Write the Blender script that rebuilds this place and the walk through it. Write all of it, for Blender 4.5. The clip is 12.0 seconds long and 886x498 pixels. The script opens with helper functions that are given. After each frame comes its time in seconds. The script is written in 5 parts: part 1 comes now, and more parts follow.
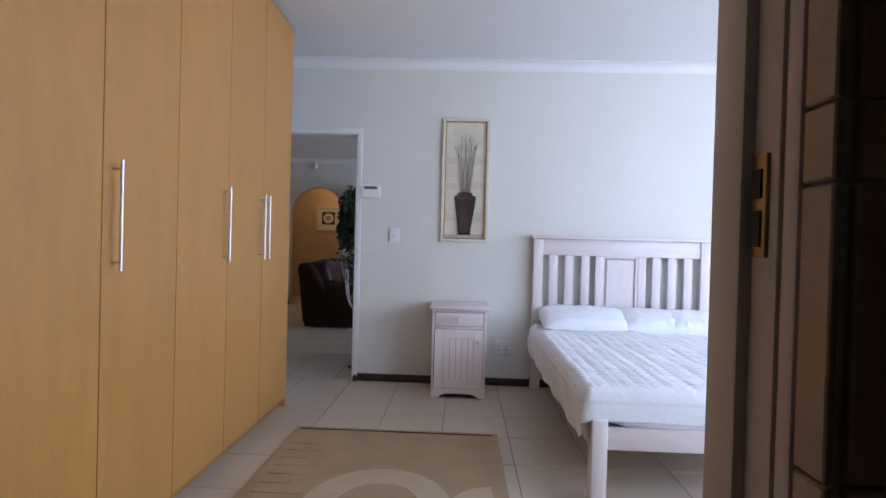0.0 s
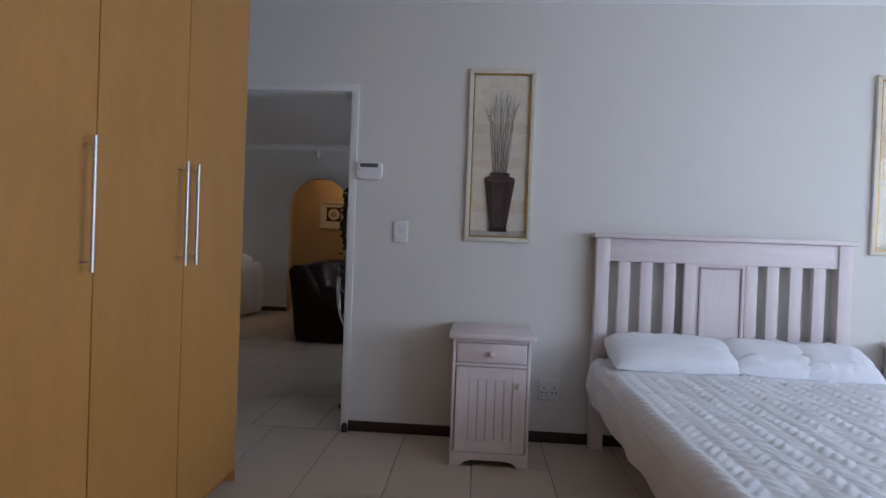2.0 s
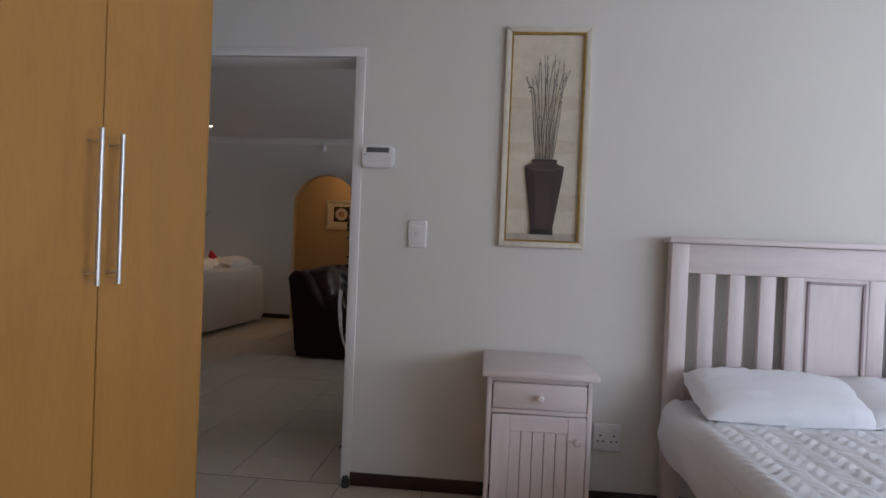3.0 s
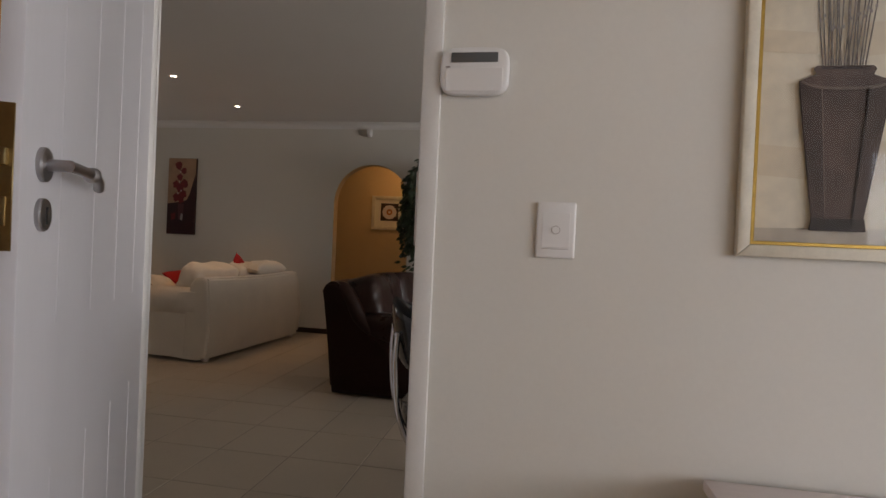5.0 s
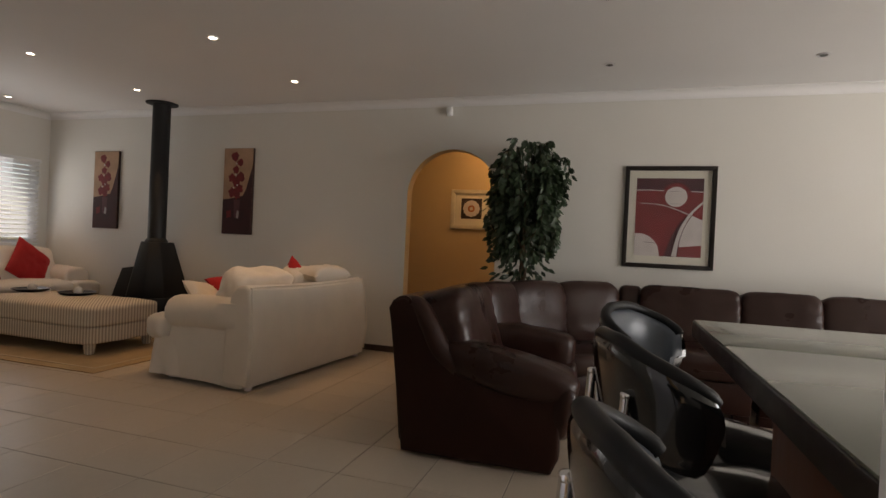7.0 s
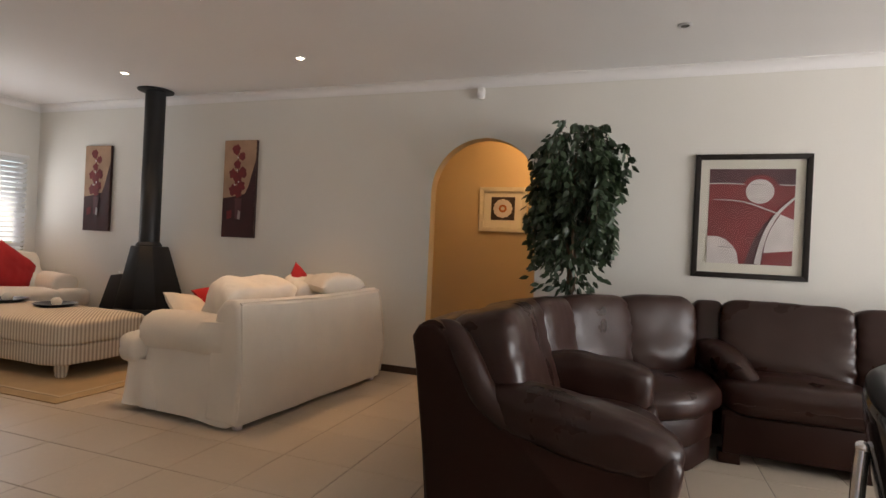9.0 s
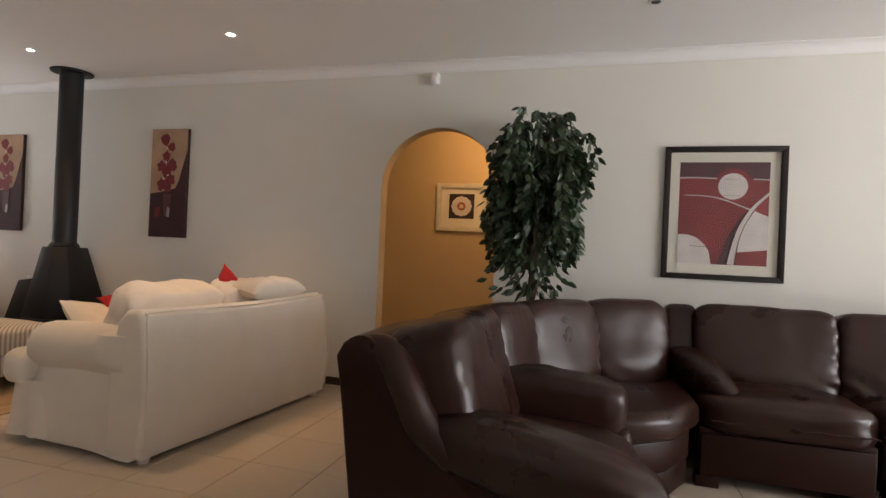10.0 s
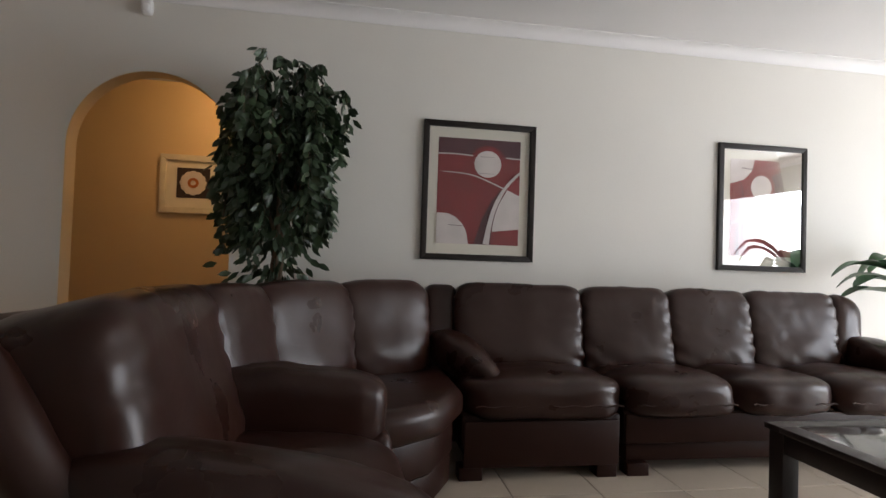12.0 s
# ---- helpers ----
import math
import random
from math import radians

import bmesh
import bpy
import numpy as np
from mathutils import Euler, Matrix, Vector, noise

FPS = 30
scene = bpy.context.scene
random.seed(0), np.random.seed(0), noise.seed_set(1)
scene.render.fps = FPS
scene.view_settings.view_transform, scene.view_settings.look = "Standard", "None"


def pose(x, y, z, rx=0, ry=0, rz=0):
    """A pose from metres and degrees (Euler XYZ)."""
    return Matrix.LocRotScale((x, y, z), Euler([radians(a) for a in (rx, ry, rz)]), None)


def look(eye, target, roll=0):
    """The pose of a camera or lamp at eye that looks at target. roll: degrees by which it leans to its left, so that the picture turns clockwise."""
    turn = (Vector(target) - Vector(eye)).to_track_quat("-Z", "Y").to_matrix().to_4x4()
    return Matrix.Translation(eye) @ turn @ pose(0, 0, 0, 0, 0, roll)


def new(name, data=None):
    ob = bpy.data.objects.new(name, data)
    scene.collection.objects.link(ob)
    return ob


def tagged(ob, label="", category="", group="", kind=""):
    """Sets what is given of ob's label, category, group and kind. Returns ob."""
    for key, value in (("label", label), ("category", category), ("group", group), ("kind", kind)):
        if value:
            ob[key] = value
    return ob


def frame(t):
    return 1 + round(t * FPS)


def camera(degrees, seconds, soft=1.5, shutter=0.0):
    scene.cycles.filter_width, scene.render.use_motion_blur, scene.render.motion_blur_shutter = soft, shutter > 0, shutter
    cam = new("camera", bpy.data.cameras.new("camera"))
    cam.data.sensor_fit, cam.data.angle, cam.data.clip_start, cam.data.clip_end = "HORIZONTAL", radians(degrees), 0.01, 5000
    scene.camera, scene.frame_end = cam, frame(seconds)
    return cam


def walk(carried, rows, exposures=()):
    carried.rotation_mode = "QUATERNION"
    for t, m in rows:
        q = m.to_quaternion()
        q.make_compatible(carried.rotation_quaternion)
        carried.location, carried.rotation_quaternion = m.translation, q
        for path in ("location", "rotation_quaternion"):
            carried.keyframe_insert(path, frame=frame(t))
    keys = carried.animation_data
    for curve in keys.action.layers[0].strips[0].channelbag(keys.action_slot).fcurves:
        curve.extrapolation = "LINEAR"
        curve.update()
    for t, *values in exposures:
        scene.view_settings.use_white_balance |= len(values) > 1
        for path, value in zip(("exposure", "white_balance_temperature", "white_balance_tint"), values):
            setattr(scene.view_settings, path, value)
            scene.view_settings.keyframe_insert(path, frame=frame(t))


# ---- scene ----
cam = camera(78.6, 12.0)
METRES, EYE, TILT, LEAN, TURN = 6.3, 1.161, -0.45, 0.0, 2.1
ROWS = [
    (0.0, 0.0, 0.0, 0.0, 0.01, -0.21, -1.52),
    (0.5, -0.0048, 0.0543, 0.0003, 0.8, -0.24, -1.85),
    (1.0, -0.006, 0.0984, -0.0005, 1.17, -0.19, -1.97),
    (1.5, -0.0029, 0.1463, -0.0021, 1.39, -0.04, -2.17),
    (2.0, -0.0087, 0.1972, 0.0002, 1.69, -0.2, -2.11),
    (2.5, -0.0195, 0.2514, 0.0036, 2.25, -0.17, -2.18),
    (3.0, -0.0253, 0.3059, 0.0039, 2.79, -0.12, -2.33),
    (5.0, -0.0789, 0.5103, 0.005, 7.53, -0.1, -2.64),
    (5.5, -0.0961, 0.5582, 0.007, 9.03, -0.12, -2.67),
    (6.0, -0.1074, 0.6038, 0.0058, 10.4, -0.04, -2.68),
    (6.5, -0.1188, 0.6499, 0.0041, 12.98, -0.14, -2.71),
    (7.0, -0.1372, 0.693, 0.0016, 15.37, -0.09, -2.77),
    (9.0, -0.1852, 0.8092, 0.0023, 17.35, 0.27, -2.83),
    (9.5, -0.1909, 0.8387, 0.0009, 15.83, 0.47, -2.8),
    (10.0, -0.1878, 0.8753, 0.0018, 13.66, 0.61, -2.66),
    (10.5, -0.1867, 0.9038, 0.0013, 9.68, 0.82, -2.53),
    (11.0, -0.1901, 0.9272, -0.0044, 2.12, 1.19, -2.43),
    (11.5, -0.1874, 0.945, -0.0148, -4.8, 1.58, -2.16),
    (12.0, -0.1791, 0.9643, -0.0194, -11.22, 1.89, -1.83),
]
LIGHT = [(0.0, 0.62, 5450, 16), (0.7, 0.30, 5500, 16), (1.4, 0.0, 5550, 16), (2.0, -0.18, 5650, 16), (2.5, -0.10, 5830, 16), (3.5, 0.04, 6500, 16), (5.0, 0.22, 7200, 17), (6.0, 0.35, 7350, 17), (6.6, 0.5, 7450, 17), (7.2, 0.97, 7250, 16), (9.0, 1.57, 7000, 16), (10.5, 1.57, 6850, 16), (12.0, 1.09, 6550, 14)]
walk(cam, [(t, pose(0, 0, EYE, TILT, LEAN, TURN) @ pose(METRES * x, METRES * y, METRES * z, 90 + pitch, roll, yaw)) for t, x, y, z, yaw, pitch, roll in ROWS], LIGHT)

# ---- light ----
world = bpy.data.worlds.new("sky")
scene.world = world
world.use_nodes = True
_n = world.node_tree.nodes
_sky = _n.new("ShaderNodeTexSky")
_sky.sky_type, _sky.sun_disc = "NISHITA", False
_sky.sun_elevation, _sky.sun_rotation = radians(52), radians(200)
world.node_tree.links.new(_sky.outputs[0], _n["Background"].inputs[0])
_n["Background"].inputs[1].default_value = 0.12


def lamp(name, kind, m, energy, colour, **settings):
    data = bpy.data.lights.new(name, kind)
    data.energy, data.color = energy, colour
    if "size" in settings:
        data.shape, data.size, data.size_y = "RECTANGLE", settings["size"], settings["size_y"]
    if "spot" in settings:
        data.spot_size, data.spot_blend, data.shadow_soft_size = radians(settings["spot"]), 0.6, 0.03
    if "radius" in settings:
        data.shadow_soft_size = settings["radius"]
    ob = new(name, data)
    ob.matrix_world = m
    return ob


sun = lamp("sun", "SUN", look((0, 0, 20), (-3, 9, 0)), 2.5, (1.0, 0.95, 0.88))
sun.data.angle = radians(0.5)
# daylight in the window openings
lamp("bedroom_window_light", "AREA", look((4.24, 2.1, 1.55), (0, 2.6, 1.0)), 58, (0.80, 0.89, 1.0), size=2.6, size_y=1.3)
lamp("bedroom_south_window_light", "AREA", look((2.9, 0.72, 1.55), (1.6, 4.4, 1.2)), 22, (0.80, 0.89, 1.0), size=1.6, size_y=1.2)
lamp("patio_door_light", "AREA", look((4.50, 6.9, 1.1), (0, 7.6, 0.9)), 76, (0.90, 0.95, 1.0), size=3.2, size_y=2.0)
lamp("blind_window_light", "AREA", look((-8.11, 8.25, 1.43), (-4, 7.8, 1.2)), 9, (0.9, 0.95, 1.0), size=2.0, size_y=1.0)
lamp("passage_lamp_light", "POINT", pose(-2.35, 10.25, 2.36), 5.0, (1.0, 0.60, 0.26), radius=0.06)
SPOTS = [(-7.63, 8.69), (-5.77, 8.69), (-3.91, 8.69), (-5.77, 7.62), (-3.91, 7.62)]
for _x, _y in SPOTS:
    lamp("downlight_beam", "SPOT", pose(_x, _y, 2.555), 12, (1.0, 0.60, 0.28), spot=66)


# ---- materials ----
def mat(name, col, rough=0.5, metal=0.0, var=0.10, big=3.0, fine=140.0, bump=0.08, coat=0.0, stretch=(1, 1, 1), piece=0.0, detail=4.0, spec=0.5, crease=0.0):
    m = bpy.data.materials.new(name)
    m.use_nodes = True
    nt = m.node_tree
    n, l = nt.nodes, nt.links
    bsdf = n["Principled BSDF"]
    tc = n.new("ShaderNodeTexCoord")
    mp = n.new("ShaderNodeMapping")
    mp.inputs["Scale"].default_value = stretch
    l.new(tc.outputs["Object"], mp.inputs["Vector"])
    if piece:
        info = n.new("ShaderNodeObjectInfo")
        sc = n.new("ShaderNodeVectorMath")
        sc.operation = "SCALE"
        sc.inputs[0].default_value = (37, 19, 53)
        l.new(info.outputs["Random"], sc.inputs["Scale"])
        l.new(sc.outputs[0], mp.inputs["Location"])
    a, b = n.new("ShaderNodeTexNoise"), n.new("ShaderNodeTexNoise")
    for node, s, d in ((a, big, detail), (b, fine, 3.0)):
        node.inputs["Scale"].default_value, node.inputs["Detail"].default_value = s, d
        l.new(mp.outputs[0], node.inputs["Vector"])
    add = n.new("ShaderNodeMath")
    add.operation = "MULTIPLY_ADD"
    l.new(b.outputs[0], add.inputs[0])
    add.inputs[1].default_value = 0.5
    l.new(a.outputs[0], add.inputs[2])
    ramp = n.new("ShaderNodeMapRange")
    ramp.inputs[1].default_value, ramp.inputs[2].default_value = 0.45, 1.05
    ramp.inputs[3].default_value, ramp.inputs[4].default_value = 1 - var, 1 + var
    l.new(add.outputs[0], ramp.inputs[0])
    mul = n.new("ShaderNodeVectorMath")
    mul.operation = "SCALE"
    mul.inputs[0].default_value = col
    l.new(ramp.outputs[0], mul.inputs["Scale"])
    last = mul.outputs[0]
    if piece:
        pr = n.new("ShaderNodeMapRange")
        pr.inputs[3].default_value, pr.inputs[4].default_value = 1 - piece, 1 + piece
        l.new(info.outputs["Random"], pr.inputs[0])
        pm = n.new("ShaderNodeVectorMath")
        pm.operation = "SCALE"
        l.new(last, pm.inputs[0])
        l.new(pr.outputs[0], pm.inputs["Scale"])
        last = pm.outputs[0]
    l.new(last, bsdf.inputs["Base Color"])
    rr = n.new("ShaderNodeMapRange")
    rr.inputs[1].default_value, rr.inputs[2].default_value = 0.3, 0.7
    rr.inputs[3].default_value, rr.inputs[4].default_value = max(rough - 0.04, 0.02), min(rough + 0.06, 1)
    l.new(a.outputs[0], rr.inputs[0])
    l.new(rr.outputs[0], bsdf.inputs["Roughness"])
    bsdf.inputs["Metallic"].default_value = metal
    bsdf.inputs["Coat Weight"].default_value = coat
    bsdf.inputs["Specular IOR Level"].default_value = spec
    if bump:
        bp = n.new("ShaderNodeBump")
        bp.inputs["Strength"].default_value, bp.inputs["Distance"].default_value = bump, 0.004
        l.new(add.outputs[0], bp.inputs["Height"])
        if crease:
            # soft creases: ridges where a warped noise crosses its middle
            c = n.new("ShaderNodeTexNoise")
            c.inputs["Scale"].default_value, c.inputs["Detail"].default_value, c.inputs["Distortion"].default_value = 7.0, 2.5, 0.7
            l.new(mp.outputs[0], c.inputs["Vector"])
            away, fold = n.new("ShaderNodeMath"), n.new("ShaderNodeMath")
            away.operation, fold.operation = "SUBTRACT", "ABSOLUTE"
            away.inputs[1].default_value = 0.5
            l.new(c.outputs[0], away.inputs[0])
            l.new(away.outputs[0], fold.inputs[0])
            soft_fold = n.new("ShaderNodeMapRange")
            soft_fold.interpolation_type = "SMOOTHSTEP"
            soft_fold.inputs[2].default_value = 0.16
            l.new(fold.outputs[0], soft_fold.inputs[0])
            b2 = n.new("ShaderNodeBump")
            b2.inputs["Strength"].default_value, b2.inputs["Distance"].default_value = crease, 0.0035
            l.new(soft_fold.outputs[0], b2.inputs["Height"])
            l.new(b2.outputs[0], bp.inputs["Normal"])
        l.new(bp.outputs[0], bsdf.inputs["Normal"])
    return m


def glow(name, col, strength):
    m = mat(name, col, 0.4)
    b = m.node_tree.nodes["Principled BSDF"]
    b.inputs["Emission Color"].default_value, b.inputs["Emission Strength"].default_value = (*col, 1), strength
    return m


def glass(name, tint=(1, 1, 1), rough=0.0):
    m = mat(name, tint, 0.02, var=0.0, bump=0)
    nt = m.node_tree
    b = nt.nodes["Principled BSDF"]
    for key in ("Base Color", "Roughness"):
        nt.links.remove(b.inputs[key].links[0])
    b.inputs["Base Color"].default_value, b.inputs["Roughness"].default_value = (*tint, 1), rough
    b.inputs["Transmission Weight"].default_value, b.inputs["IOR"].default_value = 1.0, 1.45
    return m


def cover_glass(name):
    """Picture glazing: clear, with a weak mirror on it."""
    m = bpy.data.materials.new(name)
    m.use_nodes = True
    nt = m.node_tree
    nt.nodes.remove(nt.nodes["Principled BSDF"])
    clear, shine, mix, fr = (nt.nodes.new("ShaderNode" + k) for k in ("BsdfTransparent", "BsdfGlossy", "MixShader", "Fresnel"))
    shine.inputs["Roughness"].default_value = 0.015
    fr.inputs["IOR"].default_value = 1.5
    nt.links.new(fr.outputs[0], mix.inputs[0])
    nt.links.new(clear.outputs[0], mix.inputs[1])
    nt.links.new(shine.outputs[0], mix.inputs[2])
    nt.links.new(mix.outputs[0], nt.nodes["Material Output"].inputs[0])
    return m


def striped(name, c1, c2, per_metre):
    m = mat(name, c1, 0.85, bump=0.25, fine=260)
    nt = m.node_tree
    n, l = nt.nodes, nt.links
    tc, wv, mx = n.new("ShaderNodeTexCoord"), n.new("ShaderNodeTexWave"), n.new("ShaderNodeMix")
    wv.bands_direction = "X"
    sep, plus, com = n.new("ShaderNodeSeparateXYZ"), n.new("ShaderNodeMath"), n.new("ShaderNodeCombineXYZ")
    l.new(tc.outputs["Object"], sep.inputs[0])
    l.new(sep.outputs[0], plus.inputs[0])
    l.new(sep.outputs[1], plus.inputs[1])
    l.new(plus.outputs[0], com.inputs[0])
    wv.inputs["Scale"].default_value, wv.inputs["Distortion"].default_value = per_metre * 0.314, 0.4
    l.new(com.outputs[0], wv.inputs["Vector"])
    mx.data_type = "RGBA"
    mx.inputs[6].default_value, mx.inputs[7].default_value = (*c1, 1), (*c2, 1)
    l.new(wv.outputs["Fac"], mx.inputs[0])
    l.new(mx.outputs[2], n["Principled BSDF"].inputs["Base Color"])
    return m


M = {
    "paint": mat("wall_paint", (0.72, 0.70, 0.65), 0.72, var=0.03, big=1.2, fine=90, bump=0.06),
    "ochre": mat("passage_paint", (0.64, 0.48, 0.28), 0.7, var=0.03, big=1.2, fine=90, bump=0.06),
    "ceiling": mat("ceiling_paint", (0.78, 0.77, 0.76), 0.8, var=0.02, big=1.5, fine=60, bump=0.05),
    "cornice": mat("cornice_paint", (0.80, 0.79, 0.78), 0.6, var=0.02, bump=0.03),
    "tile": mat("floor_tile", (0.55, 0.465, 0.37), 0.33, var=0.05, big=2.5, fine=45, bump=0.0, piece=0.03),
    "grout": mat("grout", (0.27, 0.235, 0.195), 0.9, var=0.2, big=9),
    "skirting": mat("dark_skirting", (0.035, 0.018, 0.012), 0.35, var=0.25, big=12, stretch=(1, 12, 12)),
    "beech": mat("beech_foil", (0.49, 0.245, 0.060), 0.38, var=0.11, big=3.2, fine=26, bump=0.02, stretch=(3.2, 3.2, 0.8), piece=0.03),
    "beech_edge": mat("beech_edge", (0.36, 0.18, 0.05), 0.5, var=0.15, big=4, stretch=(9, 9, 0.7)),
    "gap": mat("dark_gap", (0.03, 0.02, 0.012), 0.9),
    "steel": mat("brushed_steel", (0.72, 0.71, 0.72), 0.42, 1.0, var=0.04, fine=300, bump=0.0),
    "dull_steel": mat("satin_steel", (0.42, 0.41, 0.42), 0.36, 1.0, var=0.06, fine=300, bump=0.0),
    "chrome": mat("chrome", (0.75, 0.75, 0.76), 0.09, 1.0, var=0.03, bump=0),
    "brass": mat("brass", (0.34, 0.25, 0.12), 0.36, 1.0, var=0.15, big=20),
    "white_wood": mat("whitewashed_pine", (0.74, 0.66, 0.65), 0.5, var=0.07, big=5, fine=60, bump=0.06, stretch=(7, 7, 1)),
    "white_wood_h": mat("whitewashed_pine_rail", (0.74, 0.66, 0.65), 0.5, var=0.07, big=5, fine=60, bump=0.06, stretch=(1, 7, 7)),
    "groove": mat("groove_wood", (0.42, 0.34, 0.35), 0.7),
    "linen": mat("white_quilt", (0.80, 0.81, 0.84), 0.85, var=0.03, big=6, fine=260, bump=0.12, crease=0.28),
    "white_door": mat("white_door_paint", (0.72, 0.71, 0.74), 0.36, var=0.03, big=2, fine=40, bump=0.03, stretch=(6, 6, 0.6)),
    "frame_paint": mat("door_frame_paint", (0.74, 0.72, 0.69), 0.38, var=0.04, big=5, bump=0.03),
    "brown_frame": mat("taupe_frame_paint", (0.60, 0.52, 0.47), 0.45, var=0.12, big=5),
    "brown_tile": mat("brown_wall_tile", (0.36, 0.27, 0.19), 0.36, var=0.18, big=6, piece=0.06),
    "plastic": mat("white_plastic", (0.80, 0.79, 0.78), 0.35, var=0.02, bump=0.01),
    "screen": mat("grey_display", (0.11, 0.115, 0.12), 0.15, var=0.05),
    "dark_hole": mat("dark_hole", (0.02, 0.02, 0.02), 0.7),
    "cream_frame": mat("cream_frame", (0.68, 0.63, 0.52), 0.45, var=0.10, big=18, bump=0.08),
    "gold": mat("gold_slip", (0.48, 0.30, 0.07), 0.35, 0.7, var=0.2, big=25),
    "parchment": mat("parchment_print", (0.84, 0.76, 0.62), 0.8, var=0.16, big=5, fine=30, bump=0),
    "vase_brown": mat("vase_brown_print", (0.11, 0.066, 0.052), 0.7, var=0.35, big=14, fine=60, bump=0),
    "vase_dark": mat("vase_dark_print", (0.035, 0.02, 0.018), 0.7, var=0.3, big=14, bump=0),
    "gold_print": mat("ochre_print", (0.58, 0.52, 0.44), 0.8, var=0.25, big=9, fine=30, bump=0),
    "wash_print": mat("warm_wash_print", (0.78, 0.68, 0.53), 0.8, var=0.16, big=5, fine=30, bump=0),
    "vase_mid": mat("vase_mid_print", (0.075, 0.046, 0.038), 0.7, var=0.35, big=14, fine=60, bump=0),
    "vase_pale": mat("vase_pale_print", (0.20, 0.14, 0.115), 0.7, var=0.3, big=14, fine=60, bump=0),
    "pale_bud": mat("pale_bud_print", (0.34, 0.29, 0.27), 0.8, var=0.3, big=40, bump=0),
    "twig": mat("twig_print", (0.17, 0.135, 0.115), 0.8, var=0.4, big=40, bump=0),
    "black_frame": mat("black_frame_wood", (0.014, 0.009, 0.007), 0.45, spec=0.3, var=0.2, big=12, stretch=(1, 1, 1)),
    "mount": mat("cream_mount", (0.76, 0.72, 0.62), 0.85, var=0.02),
    "art_red": mat("art_red", (0.25, 0.034, 0.036), 0.7, var=0.30, big=7, bump=0),
    "art_plum": mat("art_plum", (0.10, 0.032, 0.040), 0.7, var=0.35, big=6, bump=0),
    "art_white": mat("art_pale", (0.66, 0.60, 0.57), 0.75, var=0.10, big=8, bump=0),
    "art_grey": mat("art_grey", (0.36, 0.31, 0.30), 0.75, var=0.12, big=8, bump=0),
    "canvas_tan": mat("canvas_tan", (0.40, 0.25, 0.16), 0.8, var=0.30, big=6, fine=240, bump=0.08),
    "canvas_dark": mat("canvas_dark", (0.045, 0.012, 0.014), 0.75, var=0.4, big=8, fine=240, bump=0.08),
    "canvas_red": mat("canvas_red", (0.16, 0.012, 0.014), 0.7, var=0.45, big=22, fine=240, bump=0.12),
    "canvas_edge": mat("canvas_edge", (0.05, 0.022, 0.018), 0.8, var=0.2),
    "orange": mat("art_orange", (0.42, 0.13, 0.03), 0.7, var=0.3, big=30, bump=0),
    "leather": mat("brown_leather", (0.027, 0.0098, 0.0066), 0.30, var=0.12, big=4, fine=160, bump=0.03, spec=0.32, crease=0.06),
    # darker, duller copy of the leather; the lower panels' shade is in its colour
    "leather_shaded": mat("brown_leather_shaded", (0.024, 0.0082, 0.0052), 0.40, var=0.12, big=4, fine=160, bump=0.03, spec=0.16, crease=0.03),
    "dark_wood": mat("espresso_wood", (0.018, 0.011, 0.009), 0.36, var=0.12, big=5, bump=0.01, stretch=(1, 4, 4)),
    "cream": mat("cream_slipcover", (0.80, 0.73, 0.64), 0.88, var=0.05, big=4, fine=300, bump=0.16, crease=0.10),
    "red": mat("red_cushion", (0.42, 0.012, 0.014), 0.8, var=0.12, big=5, fine=300, bump=0.15),
    "stripe": striped("striped_upholstery", (0.78, 0.70, 0.57), (0.42, 0.34, 0.26), 30),
    "rug": mat("beige_rug", (0.40, 0.29, 0.165), 0.95, var=0.14, big=5, fine=420, bump=0.35),
    "rug_pale": mat("beige_rug_pattern", (0.50, 0.40, 0.27), 0.95, var=0.10, big=8, fine=420, bump=0.35),
    "rug_dark": mat("dark_shag", (0.035, 0.025, 0.020), 0.95, var=0.5, big=30, fine=420, bump=0.5),
    "iron": mat("black_iron", (0.012, 0.012, 0.013), 0.5, 0.3, var=0.25, big=6, fine=200, bump=0.06),
    "leaf": mat("ficus_leaf", (0.034, 0.060, 0.028), 0.36, var=0.45, big=9, fine=60, bump=0.05),
    "leaf2": mat("strap_leaf", (0.025, 0.095, 0.030), 0.38, var=0.35, big=9, fine=60, bump=0.05),
    "bark": mat("bark", (0.12, 0.08, 0.05), 0.85, var=0.35, big=18, stretch=(1, 1, 0.3), bump=0.3),
    "pot": mat("dark_pot", (0.05, 0.035, 0.028), 0.45, var=0.2),
    "soil": mat("soil", (0.03, 0.02, 0.014), 0.95, var=0.4, big=40, bump=0.5),
    "black_shell": mat("black_shell", (0.010, 0.010, 0.011), 0.14, var=0.1, coat=0.6, bump=0.01),
    "rim_leather": mat("black_rim_leather", (0.010, 0.010, 0.011), 0.45, var=0.1, bump=0.03, spec=0.25),
    # black lining; blue-grey stands in for the windows' reflection on it
    "pad_sheen": mat("painted_pad_sheen", (0.075, 0.092, 0.115), 0.30, var=0.10, big=4),
    "red_wood": mat("red_brown_wood", (0.15, 0.050, 0.022), 0.4, var=0.25, big=4, stretch=(7, 7, 0.8)),
    "table_top": mat("frosted_table_glass", (0.21, 0.222, 0.175), 0.22, var=0.03, bump=0, coat=0.25),
    "slat": mat("blind_slat", (0.78, 0.78, 0.78), 0.5, var=0.02),
    "alu": mat("white_window_frame", (0.78, 0.78, 0.79), 0.35, var=0.02),
    "pane": glass("window_pane"),
    "cover": cover_glass("picture_glass"),
